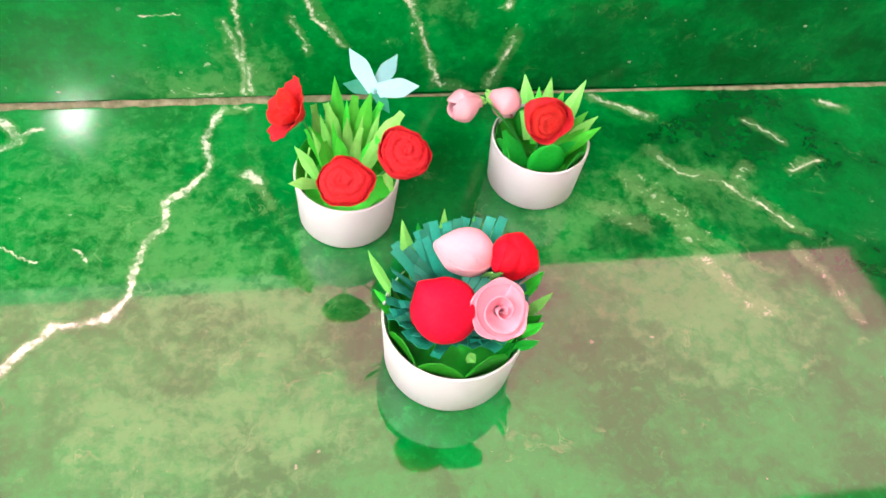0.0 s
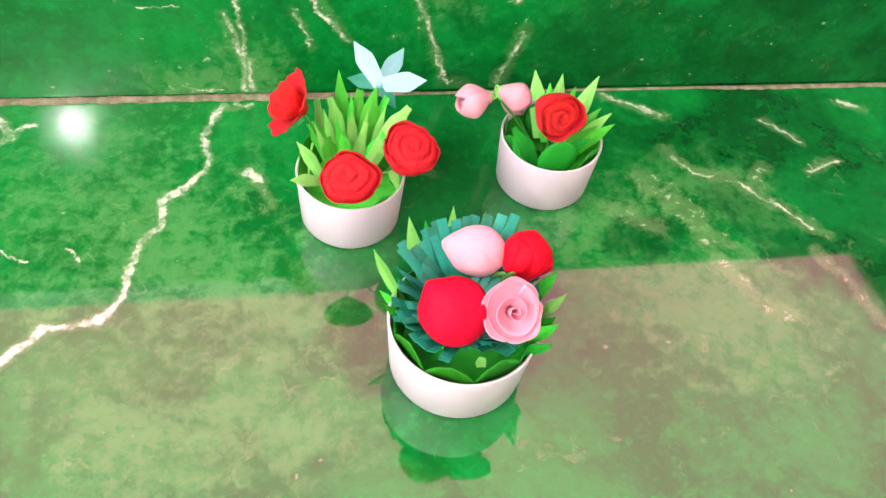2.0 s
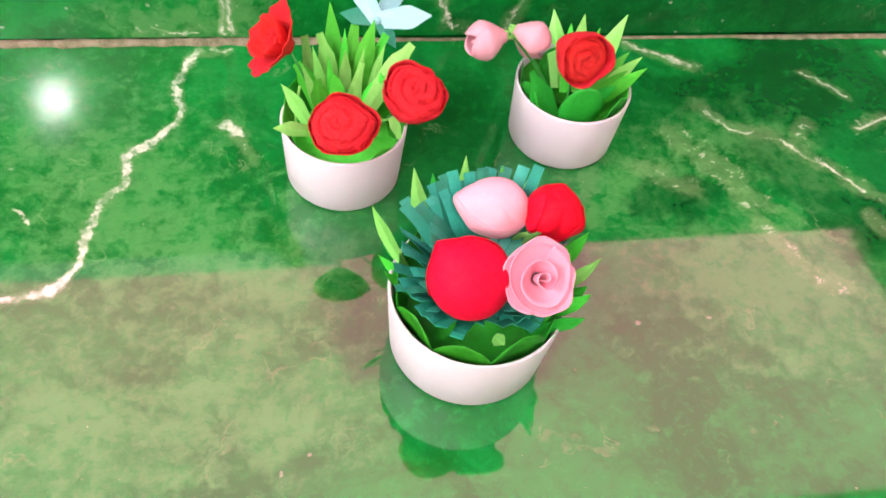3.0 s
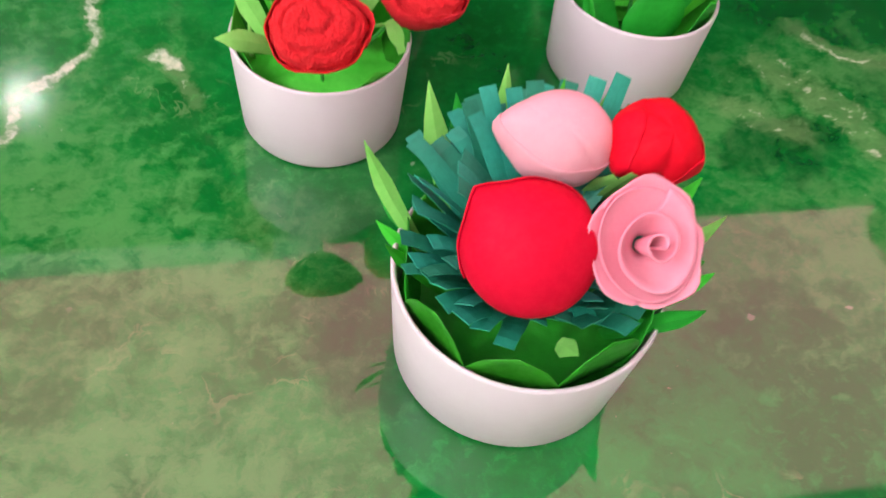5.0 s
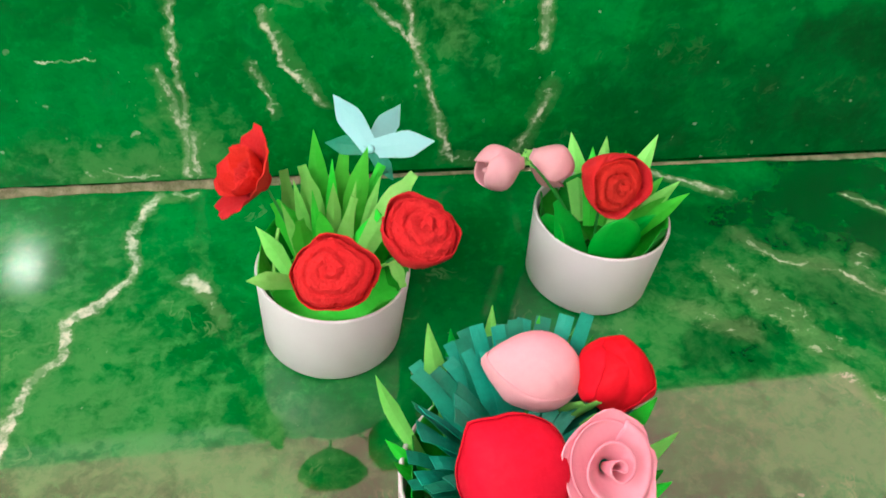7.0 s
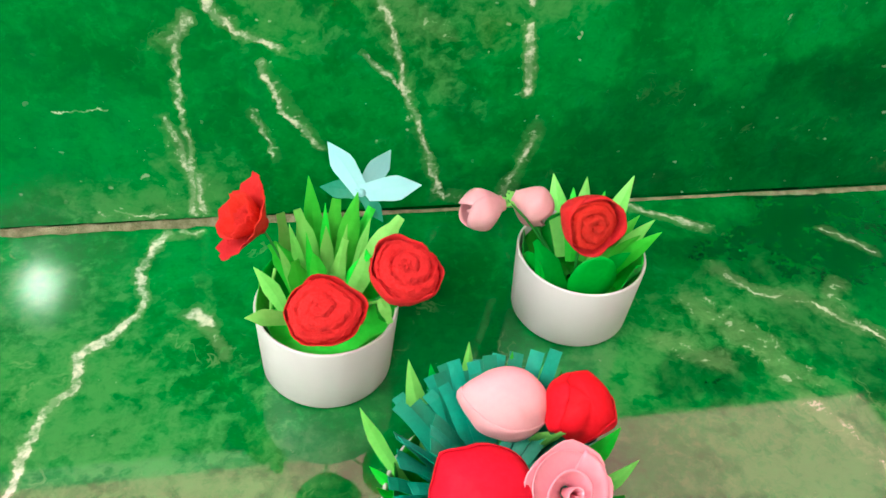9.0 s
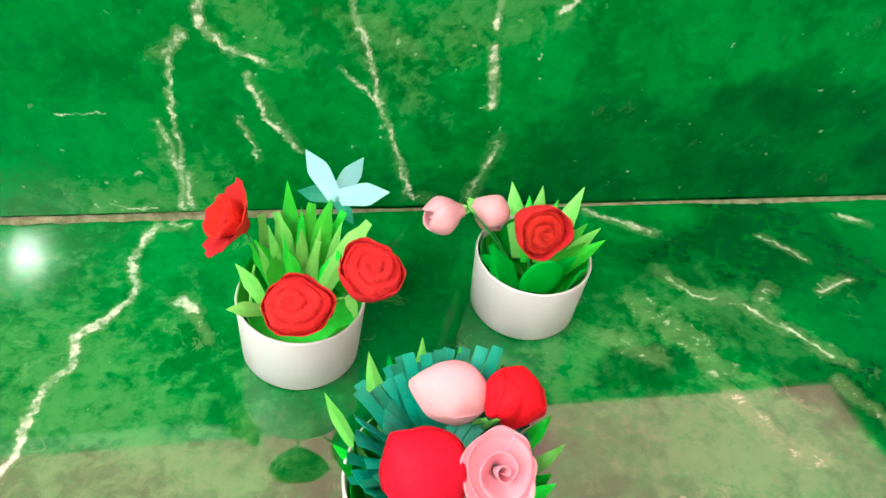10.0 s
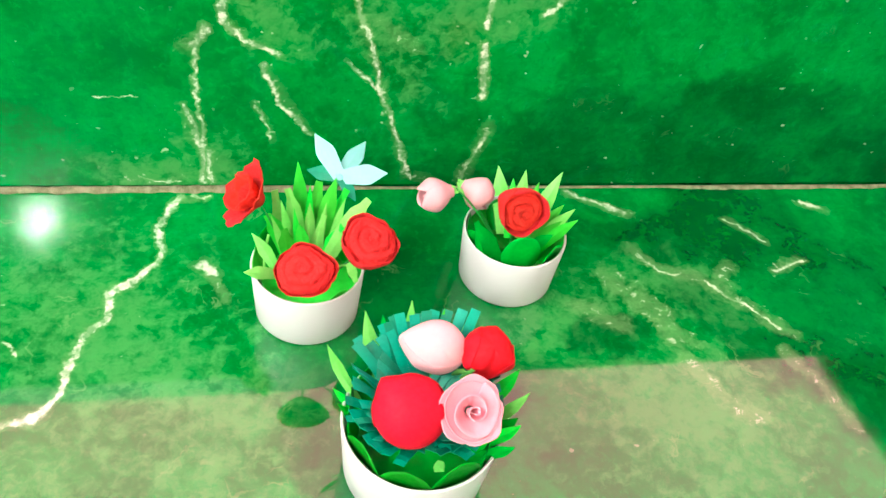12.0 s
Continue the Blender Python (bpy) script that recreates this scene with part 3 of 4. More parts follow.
def swirl_rose(parent, place, axis, radius, depth, material, seed, turns=2.4, spin=0.0, label=""):
    """An open rose rolled from one strip: a tight standing heart whose turns widen into a broad flat brim."""
    steps, rows, grid = 150, 9, []
    for i in range(rows):
        v = i / (rows - 1)
        row = []
        for j in range(steps):
            t = j / (steps - 1)
            ang = turns * 2 * math.pi * t
            top = radius * (0.07 + 0.93 * t ** 1.9) * (1 + 0.05 * math.sin(ang * 1.5 + seed) * t + 0.025 * math.sin(ang * 3.7) * t)
            low = top * (0.62 - 0.50 * t)
            bulge = v ** (1.0 - 0.45 * t)
            r = low + (top - low) * bulge
            z = depth * (1.0 - 0.55 * t ** 1.5) * v - 0.10 * depth * t * max(0, v - 0.75) * 4 + 0.04 * depth * math.sin(ang * 2.0 + seed) * v * t
            row.append((r * math.cos(ang), r * math.sin(ang), z - depth * 0.6))
        grid.append(row)
    v_, f_ = sheet(grid, 0.0005)
    core = link_mesh("rose", v_, f_, material, parent, label)
    core.matrix_basis = facing(place, axis, spin)
    # the closed cup that holds the roll, and loose petals under the brim
    v_, f_ = sheet(np.array(petal_grid(radius * 0.86, depth * 0.45, 0.0, 3.3, 0.02, 0.0, 0.0, seed, 8, 41)) * (1, 1, 1) - (0, 0, depth * 0.64), 0.0004)
    link_mesh("petal", v_, f_, material, core)
    for c in range(3):
        g = petal_grid(radius * 0.97, depth * 0.40, 2.1 * c + seed, 1.2, 0.04, 0.06, 0.0, seed + c, 8, 15)
        v_, f_ = sheet(np.array(g) - (0, 0, depth * 0.62), 0.0005)
        link_mesh("petal", v_, f_, material, core)
    return core


def wrapped_bud(parent, place, axis, radius, material, seed, label="", spin=0.0, squash=0.9, corners=(), wraps=(), stretch=1.0, folds=()):
    """A closed bud: a rounded body of paper with a few petals wrapped over it. corners: bearing, size, width of points in its outline.
    wraps: bearing, half angle, reach of each petal. folds: bearing, depth and width of creases that run from the brim to the crown."""
    rings, sides = 26, 56

    def shape(ang, th, grow):
        r = radius * math.sin(th) * grow
        for bearing, size, wide in corners:
            gap = abs((ang - bearing + math.pi) % (2 * math.pi) - math.pi)
            r *= 1 + size * max(0.0, 1 - gap / wide) ** 1.4 * math.sin(th) ** 2
        x, y, z = r * math.cos(ang) * stretch, r * math.sin(ang), -radius * squash * math.cos(th) * grow
        for bearing, deep, wide in folds:
            gap = abs((ang - bearing + math.pi) % (2 * math.pi) - math.pi)
            z -= deep * radius * max(0.0, 1 - gap / wide) * math.sin(th) ** 1.5 * (1 if th > 1.2 else 0.4)
        n = noise.noise_vector(Vector((x, y, z)) / radius * 1.3 + Vector((seed, 0, 0)))
        return (x + n.x * radius * 0.05, y + n.y * radius * 0.05, z + n.z * radius * 0.05)

    verts = [shape(2 * math.pi * k / sides, math.pi * (0.20 + 0.80 * i / rings), 1.0) for i in range(rings) for k in range(sides)]
    verts.append(shape(0, math.pi, 1.0))
    faces = [(i * sides + k, i * sides + (k + 1) % sides, (i + 1) * sides + (k + 1) % sides, (i + 1) * sides + k) for i in range(rings - 1) for k in range(sides)]
    faces += [((rings - 1) * sides + k, (rings - 1) * sides + (k + 1) % sides, len(verts) - 1) for k in range(sides)]
    faces.append(tuple(range(sides))[::-1])
    core = link_mesh("rose", verts, faces, material, parent, label)
    core.matrix_basis = facing(place, axis, spin)
    for c, (phi, half, reach) in enumerate(wraps):
        grid = []
        for i in range(16):
            v = i / 15
            row = []
            for j in range(29):
                u = 2 * j / 28 - 1
                th = math.pi * (0.22 + reach * v * (1 - 0.30 * abs(u) ** 2.2))
                row.append(shape(phi + u * half, th, 1.012 + 0.012 * c + 0.02 * max(0, v - 0.85) * 6))
            grid.append(row)
        v_, f_ = sheet(grid, 0.0003)
        link_mesh("petal", v_, f_, material, core)
    return core


def open_rose(parent, place, axis, radius, height, material, seed, petals=4, flare=0.4, curl=0.2, fray=0.05, label="", spin=0.0):
    """A loose rose of a few wide petals round a rolled heart."""
    v_, f_ = sheet(spiral_grid(radius * 0.5, height * 0.95, 2.2, seed, fray), 0.0004)
    core = link_mesh("rose", v_, f_, material, parent, label)
    core.matrix_basis = facing(place, axis, spin) @ Matrix.Translation((0, 0, -height * 0.6))
    for k in range(2):
        for i in range(petals):
            g = np.array(petal_grid(radius * (0.72 + 0.28 * k), height * (1.0 - 0.12 * k), 2 * math.pi * (i + 0.5 * k) / petals + 0.2 * math.sin(seed + i), 0.95, flare * (0.4 + 0.6 * k), curl * k, 0.6, seed * 31 + i + 7 * k))
            rim = np.linspace(0, 1, g.shape[0])[:, None] ** 3
            g[:, :, 2] += fray * radius * rim * np.sin(np.arange(g.shape[1]) * 2.6 + i)[None, :]
            v_, f_ = sheet(g, 0.0004)
            link_mesh("petal", v_, f_, material, core)
    return core


def side_bud(parent, place, axis, radius, length, material, seed, label="", spin=0.0):
    """A half-open bud like a little cup: petals wrapped into a pointed barrel, mouth along axis."""
    v_, f_ = sheet(spiral_grid(radius * 0.62, length * 0.88, 2.0, seed, 0.0, 60, 0.05), 0.0004)
    core = link_mesh("bud", v_, f_, material, parent, label)
    core.matrix_basis = facing(place, axis, spin) @ Matrix.Translation((0, 0, -length * 0.5))
    for c in range(3):
        phi, grid = 2 * math.pi * c / 3 + seed, []
        for i in range(10):
            v = i / 9
            row = []
            for j in range(15):
                u = 2 * j / 14 - 1
                ang = phi + u * 1.35 * (1 - 0.15 * v)
                up = v * (1 - 0.22 * abs(u) ** 2.2)
                r = radius * (0.22 + 0.80 * math.sin(min(1, up * 1.5) * math.pi / 2)) * (1 - 0.62 * max(0, up - 0.5) ** 1.5 * 2.2) * (1.0 + 0.03 * c)
                row.append((r * math.cos(ang), r * math.sin(ang), length * up))
            grid.append(row)
        v_, f_ = sheet(grid, 0.0004)
        link_mesh("petal", v_, f_, material, core)
    return core


def blade(parent, name, base, tip, width, material, bend=(0, 0, 0), fold=0.25, taper=0.6, twist=0.0, normal=(0, -0.7, 0.7), rows=9, label="", blunt=0.0):
    """A paper leaf from base to tip: widest at taper of its length, folded along the midrib, bent by a sag."""
    pts = curve_points(base, tip, bend, rows)
    grid = []
    for i, p in enumerate(pts):
        t = i / (rows - 1)
        d = (pts[min(i + 1, rows - 1)] - pts[max(i - 1, 0)]).normalized()
        side = d.cross(Vector(normal)).normalized()
        out = side.cross(d)
        if t < taper:
            w = 0.62 + 0.38 * t / taper
        else:
            q = (t - taper) / (1 - taper)
            w = math.sqrt(max(0.0, 1 - q * q)) if blunt < 0 else max(blunt, 1 - q ** 1.15)
        w = max(w, 0.03) * width / 2
        turn = twist * t
        s2 = side * math.cos(turn) + out * math.sin(turn)
        o2 = out * math.cos(turn) - side * math.sin(turn)
        grid.append([p + s2 * w * u + o2 * (-fold * w * abs(u)) for u in (-1, -0.5, 0, 0.5, 1)])
    v, f = sheet(grid, 0.0003)
    return link_mesh(name, v, f, material, parent, label, blunt < 0)


def stem(parent, a, b, sag=(0, 0, 0), radius=0.0007):
    v, f = tube(curve_points(a, b, sag), radius)
    return link_mesh("stem", v, f, wire_green, parent)


def pot(parent, r_base, r_rim, h):
    t = 0.0016
    profile = [(r_base * 0.5, 0.0), (r_base - 0.003, 0.0), (r_base - 0.001, 0.0006), (r_base, 0.0022), (r_base + (r_rim - r_base) * 0.5, h * 0.5), (r_rim, h - 0.0012),
               (r_rim - 0.0003, h - 0.0003), (r_rim - t * 0.5, h), (r_rim - t, h - 0.0005), (r_rim - t - 0.0002, h - 0.002), (r_base - t, 0.006), (r_base * 0.5, 0.004)]
    v, f = lathe(profile)
    return link_mesh("pot", v, f, pot_white, parent, "white round tub with a thin rim")


def fill(parent, r, z, material, seed):
    """Crumpled paper that fills the tub."""
    rng = random.Random(seed)
    verts, faces, rings, sides = [(0, 0, z)], [], 7, 28
    for i in range(1, rings + 1):
        for k in range(sides):
            a = 2 * math.pi * k / sides
            q = r * i / rings
            verts.append((q * math.cos(a), q * math.sin(a), z + (0.0025 * rng.uniform(-1, 1) if i < rings else 0)))
    faces += [(0, 1 + k, 1 + (k + 1) % sides) for k in range(sides)]
    for i in range(rings - 1):
        for k in range(sides):
            a, b = 1 + i * sides + k, 1 + i * sides + (k + 1) % sides
            faces.append((a, b, b + sides, a + sides))
    return link_mesh("paper_fill", verts, faces, material, parent)


def arrangement(x, y, label):
    ob = new("potted_paper_flowers")
    ob.location = (x, y, 0)
    return tagged(ob, label, "flower pot", "potted paper flowers on the marble floor")


CAM_WAY = Vector((-0.10, -0.62, 0.78))   # the side from which the flowers show their faces

# ---- the tub with three red roses and the blue flower ----
LX, LY = 0.0222, 0.4358
left = arrangement(LX, LY, "white tub of three red crepe-paper roses and a pale blue flower")


def at_left(x, y, z):
    return (x - LX, y - LY, z)


pot(left, 0.0323, 0.0346, 0.0425)
fill(left, 0.0328, 0.030, leaf_light, 1)
c = at_left(0.0180, 0.4010, 0.0715)
rolled_rose(left, c, (-0.05, -0.60, 0.78), 0.0148, 0.016, red_felt, 3, 3.2, 0.15, (0.15, 0.20), 0.92, 0.03, 0, 3, "red crepe-paper rose with frayed petal edges", 0.5, (-0.15, 0.12))
stem(left, (0.0, -0.008, 0.022), (c[0], c[1] + 0.006, c[2] - 0.010), (0, -0.008, 0.012))
c = at_left(0.0564, 0.4190, 0.0747)
rolled_rose(left, c, (0.15, -0.20, 0.95), 0.0158, 0.020, red_felt, 5, 3.4, 0.17, (1.2, 0.10), 0.95, 0.035, 20, 3, "red crepe-paper rose with frayed petal edges", 0.40)
stem(left, (0.006, -0.004, 0.022), (c[0] - 0.003, c[1] + 0.003, c[2] - 0.012), (0.004, 0, 0.012))
c = at_left(-0.0128, 0.4507, 0.0838)
open_rose(left, c, (-0.80, -0.10, 0.60), 0.0135, 0.016, red_felt, 9, 4, 0.35, 0.25, 0.06, "red crepe-paper rose turned on its side")
stem(left, (-0.006, 0.002, 0.022), (c[0] + 0.008, c[1] + 0.001, c[2] - 0.008), (0.002, 0, 0.0))

for x, y, z, w, mat in ((0.0065, 0.452, 0.079, 0.006, leaf_lime_and_lit), (0.0240, 0.462, 0.082, 0.006, leaf_light), (0.0450, 0.456, 0.076, 0.006, leaf_lime_and_lit), (0.0330, 0.448, 0.080, 0.005, leaf_lime_and_lit), (0.0140, 0.446, 0.078, 0.005, leaf_light), (0.0005, 0.444, 0.074, 0.005, leaf_lime_and_lit)):
    blade(left, "leaf", at_left(0.0215 + (x - 0.0215) * 0.4, 0.4340 + (y - 0.4340) * 0.4, 0.022), at_left(x, y, z), w, mat, (0, 0.002, 0.005), 0.2, 0.6, 0.3)
# upright blades
rng = random.Random(11)
for x, y, z, w, mat in ((0.0173, 0.4798, 0.0852, 0.010, leaf_light), (0.0393, 0.4614, 0.0879, 0.011, leaf_light), (0.0297, 0.4672, 0.0798, 0.009, leaf_light),
                        (0.0106, 0.4609, 0.0798, 0.008, leaf_lime_and_lit), (0.0031, 0.4671, 0.0730, 0.009, leaf_lime_and_lit), (0.0464, 0.4646, 0.0757, 0.009, leaf_light),
                        (0.0233, 0.4494, 0.0784, 0.007, leaf_lime_and_lit), (-0.0021, 0.4501, 0.0689, 0.009, leaf_light), (0.0316, 0.4425, 0.0757, 0.007, leaf_lime_and_lit),
                        (0.0167, 0.4391, 0.0716, 0.008, leaf_light), (0.0418, 0.4383, 0.0702, 0.008, leaf_light), (0.0083, 0.4403, 0.0662, 0.008, leaf_light)):
    b = at_left(0.0215 + (x - 0.0215) * 0.35, 0.4340 + (y - 0.4340) * 0.3, 0.022)
    cut = rng.random() < 0.4
    blade(left, "leaf", b, at_left(x, y, z), w * (1.25 if cut else 1.0), mat, (rng.uniform(-0.004, 0.004), 0.003, rng.uniform(0.0, 0.006)), 0.2, rng.uniform(0.5, 0.8), rng.uniform(-0.7, 0.7), blunt=0.4 if cut else 0.0)
blade(left, "leaf", at_left(0.0323, 0.4307, 0.0471), at_left(0.0574, 0.4446, 0.0855), 0.012, leaf_lime_and_lit, (-0.001, 0, 0.004), 0.15, 0.7, 0.2, blunt=0.35)
blade(left, "leaf", at_left(0.0061, 0.4207, 0.0471), at_left(-0.0154, 0.4120, 0.0600), 0.008, leaf_lime_and_lit, (0, -0.004, 0.006), 0.2, 0.6, 0.0)
blade(left, "leaf", at_left(0.0040, 0.4262, 0.0437), at_left(-0.0105, 0.4336, 0.0700), 0.008, leaf_lime_and_lit, (0, 0, 0.004), 0.2, 0.5, 0.3)
v, f = tube(curve_points(at_left(0.026, 0.418, 0.046), at_left(0.047, 0.412, 0.062), (0.002, -0.004, 0.016), 12), 0.0006)
link_mesh("tendril", v, f, leaf_lime_and_lit, left)
blade(left, "leaf", at_left(0.044, 0.412, 0.066), at_left(0.048, 0.404, 0.058), 0.006, leaf_lime_and_lit, (0, -0.002, 0.003), 0.2, 0.5, 0, CAM_WAY, 6, "", 0.5)
v, f = tube(curve_points(at_left(-0.004, 0.426, 0.040), at_left(-0.001, 0.436, 0.066), (-0.002, 0, 0), 8), 0.0008)
link_mesh("stem", v, f, leaf_lime_and_lit, left)
# broad leaves that line the tub
for k in range(11):
    a = 2 * math.pi * k / 11 + 0.15
    d = (math.cos(a), math.sin(a))
    tall = 0.041 + 0.004 * math.sin(k * 2.3) + (0.012 if d[1] > 0.1 else 0)
    blade(left, "broad_leaf", (d[0] * 0.021, d[1] * 0.021, 0.02), (d[0] * 0.0318, d[1] * 0.0318, tall), 0.027, leaf_light if k % 2 else leaf_green, (d[0] * 0.004, d[1] * 0.004, 0), 0.1, 0.5, 0, (-d[0], -d[1], 0.3), 12, blunt=-1)

# the pale blue flower: petals from one centre
bc = Vector(at_left(0.0424, 0.4727, 0.0784))
core = part("blue_flower", bmesh.new(), blue_paper, left, "pale blue cut-paper flower with pointed petals")
bmc = bmesh.new()
bmesh.ops.create_uvsphere(bmc, u_segments=10, v_segments=6, radius=0.0022, matrix=Matrix.Translation(bc))
bmc.to_mesh(core.data)
bmc.free()
for tipx, tipy, tipz, w, mat in ((0.0285, 0.5038, 0.0876, 0.0125, blue_paper), (0.0618, 0.5090, 0.0774, 0.0115, blue_paper), (0.0719, 0.4726, 0.0815, 0.0135, blue_paper), (0.0231, 0.4860, 0.0730, 0.010, teal_paper), (0.0520, 0.4628, 0.0675, 0.008, teal_paper)):
    blade(core, "petal", bc, at_left(tipx, tipy, tipz), w, mat, (0, -0.001, 0.002), 0.12, 0.58, 0.0, CAM_WAY)
stem(left, (0.004, 0.006, 0.022), bc, (0, 0.004, 0.0))

# ---- the tub with one red rose and two pink buds ----
RX, RY = 0.1590, 0.4607
right = arrangement(RX, RY, "white tub of one red paper rose and two pink buds")


def at_right(x, y, z):
    return (x - RX, y - RY, z)


pot(right, 0.0323, 0.0346, 0.0425)
fill(right, 0.0325, 0.020, leaf_green, 2)
c = at_right(0.1562, 0.4520, 0.0682)
rolled_rose(right, c, (0.22, -0.86, 0.26), 0.0136, 0.027, red_felt, 14, 3.4, 0.16, (2.6, 0.20), 1.0, 0.018, 0, 4, "deep red rolled-paper rose", 0.28)
stem(right, (0.0, 0.0, 0.02), (c[0], c[1] + 0.008, c[2] - 0.012), (0, 0.003, 0))
for (x, y, z), axis, seed in (((0.1017, 0.4636, 0.0723), (-0.94, -0.22, -0.12), 21), ((0.1326, 0.4769, 0.0612), (0.78, -0.45, -0.25), 23)):
    c = at_right(x, y, z)
    side_bud(right, c, axis, 0.0110, 0.022, pale_pink, seed, "pale pink folded-paper bud")
    foot = Vector(c) - Vector(axis).normalized() * 0.014
    stem(right, (-0.006, 0.0, 0.02), foot, (0.0, 0, 0.010))
    for i in range(3):
        off = Vector((0.004 * math.cos(i * 2.1 + seed), 0.004 * math.sin(i * 2.1 + seed), 0.003 * math.sin(i * 3)))
        blade(right, "sepal", foot, foot + Vector(axis).normalized() * 0.010 + off * 2.0, 0.004, leaf_lime_and_lit, off * 0.5, 0.2, 0.5)
for x, y, z, w, mat in ((0.1547, 0.5093, 0.0568, 0.013, leaf_lime_and_lit), (0.1928, 0.4889, 0.0684, 0.012, leaf_lime_and_lit), (0.1741, 0.5065, 0.0554, 0.011, leaf_lime_and_lit), (0.1935, 0.4468, 0.0643, 0.009, leaf_light),
                        (0.1971, 0.4626, 0.0590, 0.009, leaf_lime_and_lit), (0.1808, 0.4942, 0.0547, 0.010, leaf_light), (0.1855, 0.4527, 0.0576, 0.008, leaf_light), (0.1628, 0.4969, 0.0561, 0.010, leaf_light),
                        (0.1930, 0.4718, 0.0547, 0.009, leaf_light), (0.1785, 0.4448, 0.0532, 0.008, leaf_green)):
    b = at_right(RX + (x - RX) * 0.4, RY + (y - RY) * 0.35, 0.022)
    blade(right, "leaf", b, at_right(x, y, z), w, mat, (0, 0, 0.006), 0.2640, 0.5224, 0.0835)
for k in range(10):
    a = 2 * math.pi * k / 10 + 0.35
    d = (math.cos(a), math.sin(a))
    tall = 0.045 + 0.008 * math.sin(k * 1.7)
    blade(right, "broad_leaf", (d[0] * 0.020, d[1] * 0.020, 0.018), (d[0] * 0.0315, d[1] * 0.0315, tall), 0.023, leaf_green, (d[0] * 0.004, d[1] * 0.004, 0), 0.1, 0.5, 0, (-d[0], -d[1], 0.3), 12, blunt=-1)
blade(right, "broad_leaf", (-0.010, -0.016, 0.02), (-0.032, -0.012, 0.062), 0.016, leaf_green, (-0.003, 0, 0.004), 0.1, 0.5, 0, (0, -0.7, 0.7), blunt=0.2)
blade(right, "broad_leaf", (-0.002, -0.020, 0.02), (0.000, -0.022, 0.058), 0.026, leaf_green, (0, -0.003, 0.0), 0.1, 0.5, 0, (0, -0.9, 0.4), 12, blunt=-1)

# ---- the tub with fringed foliage, two red and two pink roses ----
FX, FY = 0.0765, 0.3181
front = arrangement(FX, FY, "white tub of red and pink paper roses ringed with teal fringe")


def at_front(x, y, z):
    return (x - FX, y - FY, z)


pot(front, 0.0396, 0.0428, 0.0455)
fill(front, 0.0395, 0.027, leaf_green, 3)
c = at_front(0.0628, 0.2948, 0.0886)
wrapped_bud(front, c, (-0.05, -0.62, 0.78), 0.0176, red_paper, 4, "large smooth red paper bud", 0, 0.78, ((2.35, 0.17, 0.45),), ((2.0, 1.6, 0.36),))
stem(front, (-0.006, -0.006, 0.024), (c[0], c[1] + 0.005, c[2] - 0.014), (0, -0.004, 0.004))
c = at_front(0.0910, 0.2872, 0.0966)
swirl_rose(front, c, (0.10, -0.60, 0.78), 0.0158, 0.012, pink_paper, 6, 2.6, 200, "open pink paper rose with a rolled heart")
stem(front, (0.006, -0.006, 0.024), (c[0], c[1] + 0.005, c[2] - 0.012), (0, -0.004, 0.004))
c = at_front(0.0815, 0.3340, 0.0855)
wrapped_bud(front, c, (-0.12, -0.50, 0.85), 0.0138, pale_pink, 8, "pale pink paper bud with a pointed petal", 0, 0.82, ((3.05, 0.26, 0.7),), ((4.4, 1.5, 0.53),), 1.12, ((5.6, 0.12, 0.25),))
stem(front, (0.0, 0.004, 0.024), (c[0], c[1], c[2] - 0.012))
c = at_front(0.1066, 0.3275, 0.0880)
wrapped_bud(front, c, (0.10, -0.45, 0.88), 0.0127, red_paper, 10, "small red paper rose with folded petals", 0, 0.95, ((3.5, 0.16, 0.6), (5.5, 0.22, 0.5), (1.0, 0.12, 0.5)), ((2.6, 1.0, 0.58), (5.4, 0.9, 0.50)), 1.0, ((4.4, 0.42, 0.40), (1.9, 0.30, 0.35), (3.0, 0.20, 0.3)))
stem(front, (0.010, 0.002, 0.024), (c[0], c[1], c[2] - 0.012))

# teal fringe: bundles of parallel cut strips standing out all round in tiers
rng = random.Random(21)
for tier, (bundles, strips, r0, r1, z0, z1, wide) in enumerate(((11, 4, 0.012, 0.043, 0.053, 0.072, 0.0062), (9, 4, 0.010, 0.038, 0.062, 0.086, 0.0060), (6, 3, 0.006, 0.029, 0.070, 0.092, 0.0056))):
    for k in range(bundles):
        a = 2 * math.pi * (k + 0.37 * tier) / bundles + rng.uniform(-0.28, 0.28)
        d, s_ = Vector((math.cos(a), math.sin(a), 0)), Vector((-math.sin(a), math.cos(a), 0))
        back = 0.5 + 0.5 * d.y
        reach = (r1 * rng.uniform(0.82, 1.04) + 0.007 * back) * (0.84 + 0.16 * back)
        rise = z0 + (z1 - z0) * rng.uniform(0.35, 1.0) * (0.55 + 0.45 * back)
        tilt = rng.uniform(-0.7, 0.7)
        for i in range(strips):
            off = (i - (strips - 1) / 2) * wide * 0.97
            end = d * (reach * rng.uniform(0.92, 1.03)) + s_ * (off * 1.25 + rng.uniform(-0.0008, 0.0008)) + Vector((0, 0, rise + off * tilt + rng.uniform(-0.002, 0.002)))
            blade(front, "fringe_strip", d * r0 + s_ * off * 0.8 + Vector((0, 0, z0 - 0.012)), end, wide, teal_paper,
                  d * 0.004 + Vector((0, 0, 0.009)), 0.05, 0.5, tilt * 0.6 + rng.uniform(-0.25, 0.25), (-d.x * 0.3, -d.y * 0.3, 1), 7, "", 0.96)
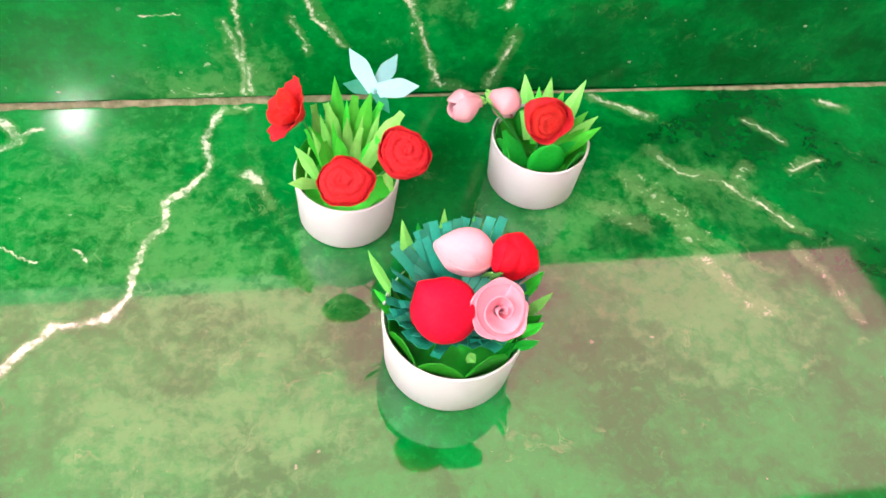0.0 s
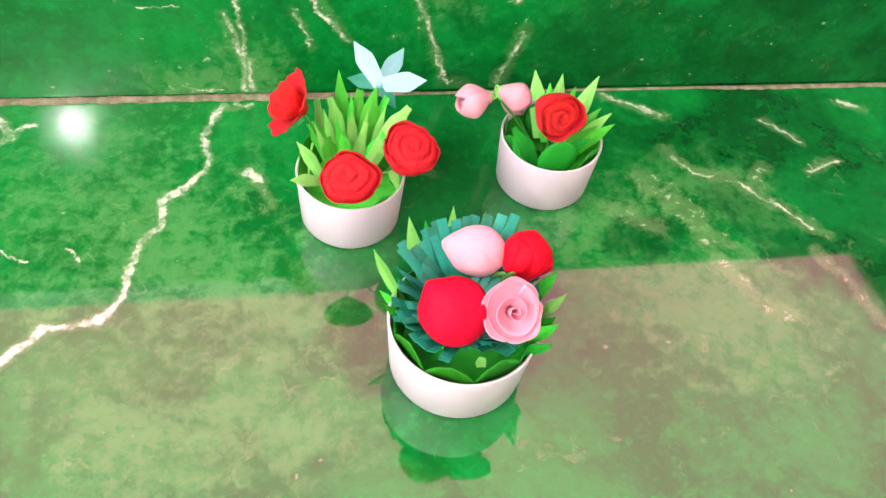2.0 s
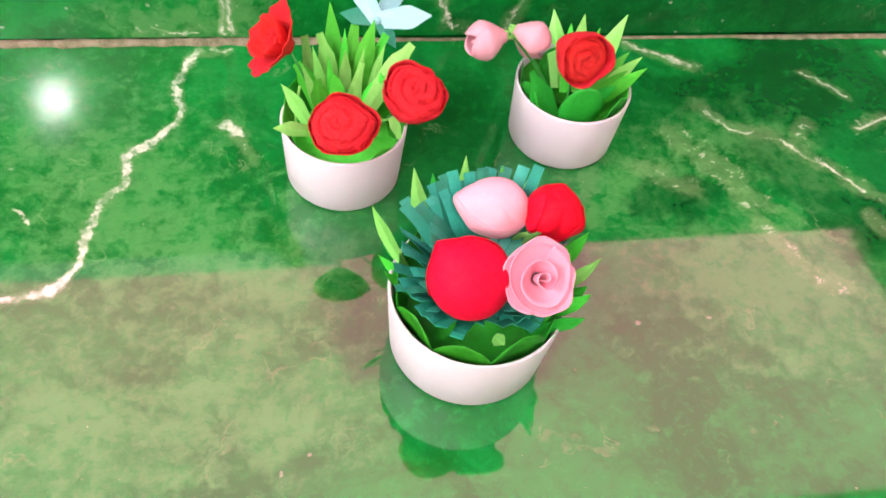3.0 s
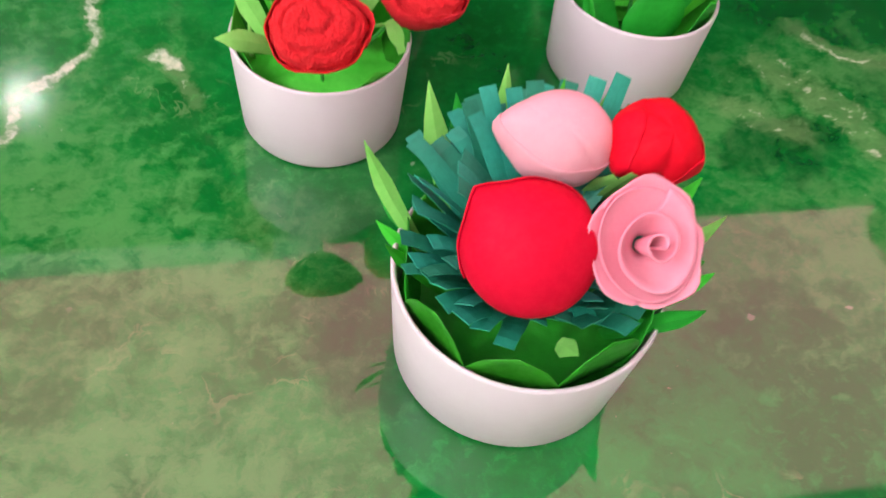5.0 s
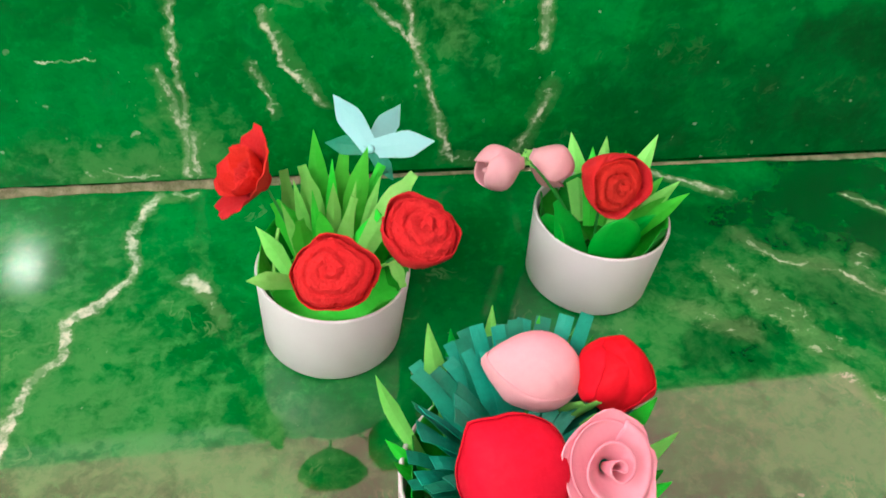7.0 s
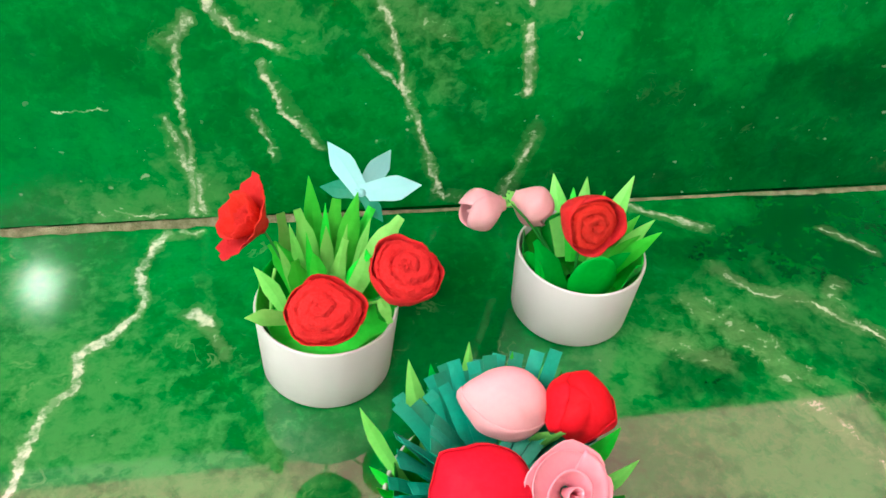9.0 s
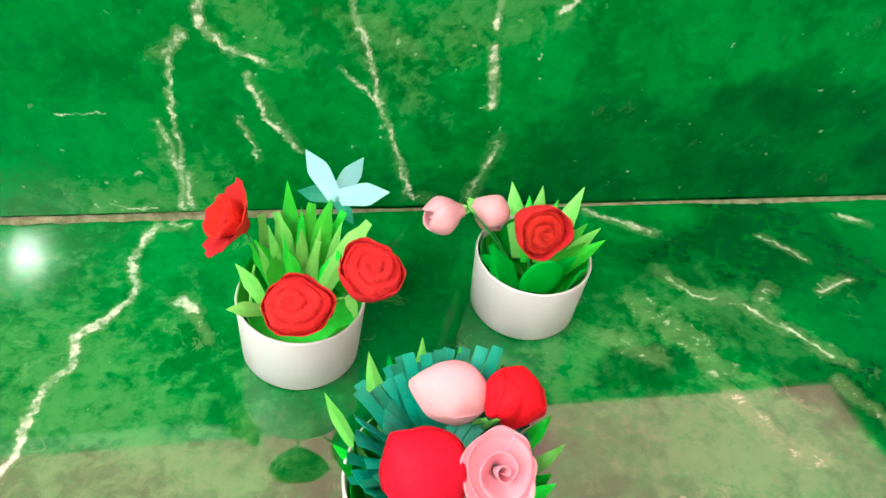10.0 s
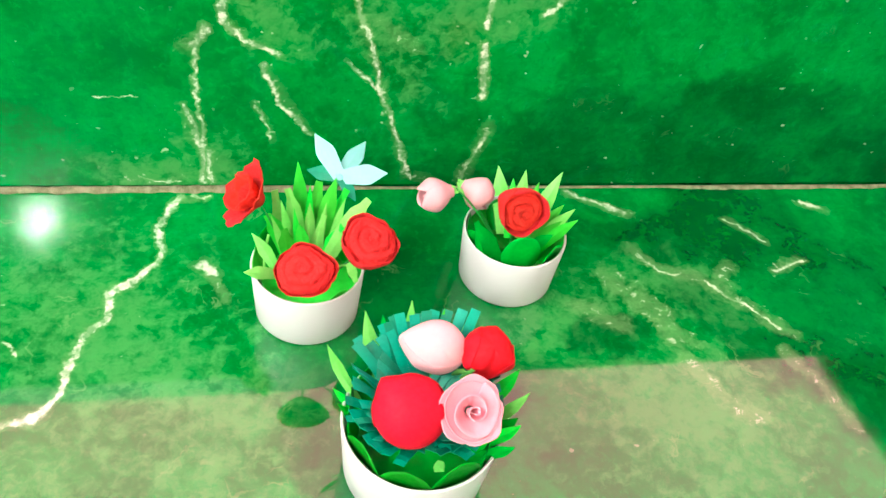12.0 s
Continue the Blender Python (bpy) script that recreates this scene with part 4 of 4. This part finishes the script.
# green blades round the fringe
for x, y, z, w, mat in ((0.0275, 0.3446, 0.0775, 0.0060, leaf_lime_and_lit), (0.0475, 0.358, 0.087, 0.0085, leaf_lime_and_lit), (0.0729, 0.3648, 0.0863, 0.008, leaf_lime_and_lit), (0.058, 0.364, 0.076, 0.008, leaf_green),
                        (0.090, 0.360, 0.084, 0.007, leaf_light), (0.103, 0.354, 0.086, 0.008, leaf_lime_and_lit), (0.108, 0.350, 0.082, 0.006, leaf_green), (0.119, 0.340, 0.080, 0.009, leaf_light),
                        (0.126, 0.326, 0.074, 0.009, leaf_light), (0.128, 0.311, 0.074, 0.007, leaf_lime_and_lit), (0.121, 0.296, 0.068, 0.008, leaf_light), (0.117, 0.287, 0.063, 0.007, leaf_green),
                        (0.122, 0.303, 0.064, 0.009, leaf_green), (0.032, 0.344, 0.056, 0.0045, leaf_green), (0.0305, 0.334, 0.054, 0.0045, leaf_light), (0.032, 0.324, 0.055, 0.0045, leaf_green)):
    b = Vector(at_front(FX + (x - FX) * 0.55, FY + (y - FY) * 0.55, 0.03))
    e = Vector(at_front(x, y, z))
    out = Vector(((x - FX) * 0.1, (y - FY) * 0.1, 0.004))
    blade(front, "leaf", b, e, w, mat, out, 0.22, 0.60, 0.1)
# broad rounded leaves inside the rim, with a lime tip showing between them
for k in range(9):
    a = 2 * math.pi * k / 9 + 0.17
    d = (math.cos(a), math.sin(a))
    blade(front, "broad_leaf", (d[0] * 0.029, d[1] * 0.029, 0.018), (d[0] * 0.0382, d[1] * 0.0382, 0.0560 + 0.003 * math.sin(k * 2)), 0.030, leaf_green, (d[0] * 0.004, d[1] * 0.004, 0.002), 0.06, 0.45, 0, (-d[0], -d[1], 0.3), 12, "", -1)
blade(front, "leaf", (0.004, -0.024, 0.040), (0.006, -0.0335, 0.0485), 0.007, leaf_lime_and_lit, (0, 0, 0.001), 0.2, 0.4, 0, (0, -0.6, 0.8))
for x, y, z in ((0.097, 0.316, 0.089), (0.1005, 0.313, 0.086), (0.0935, 0.319, 0.085)):
    blade(front, "leaf", at_front(x - 0.002, y + 0.010, 0.066), at_front(x, y, z), 0.004, leaf_lime_and_lit, (0, 0, 0.002), 0.2, 0.6, 0, (0, -0.6, 0.8), 6, "", 0.5)

# ---- the bulb on the wall behind ----
glow_mat, tree, bsdf = nodes_of("bulb_glow")
bsdf.inputs["Emission Color"].default_value = (1.0, 0.96, 0.97, 1)
bsdf.inputs["Emission Strength"].default_value = BULB_GLOW
lamp_thing = tagged(new("wall_lamp"), "glowing round white bulb in a white wall holder", "lamp")
lamp_thing.location = (BULB[0], Y0, BULB[2])
arm = BULB[1] - Y0
v, f = lathe([(0.035, 0.0), (0.035, 0.008), (0.022, 0.012), (0.020, arm - 0.052), (0.014, arm - 0.046)], 24)
holder = link_mesh("holder", v, f, holder_mat, lamp_thing)
holder.matrix_basis = pose(0, 0, 0, -90, 0, 0)
bm = bmesh.new()
bmesh.ops.create_uvsphere(bm, u_segments=24, v_segments=14, radius=0.045, matrix=Matrix.Translation((0, arm, 0)))
part("bulb", bm, glow_mat, lamp_thing)
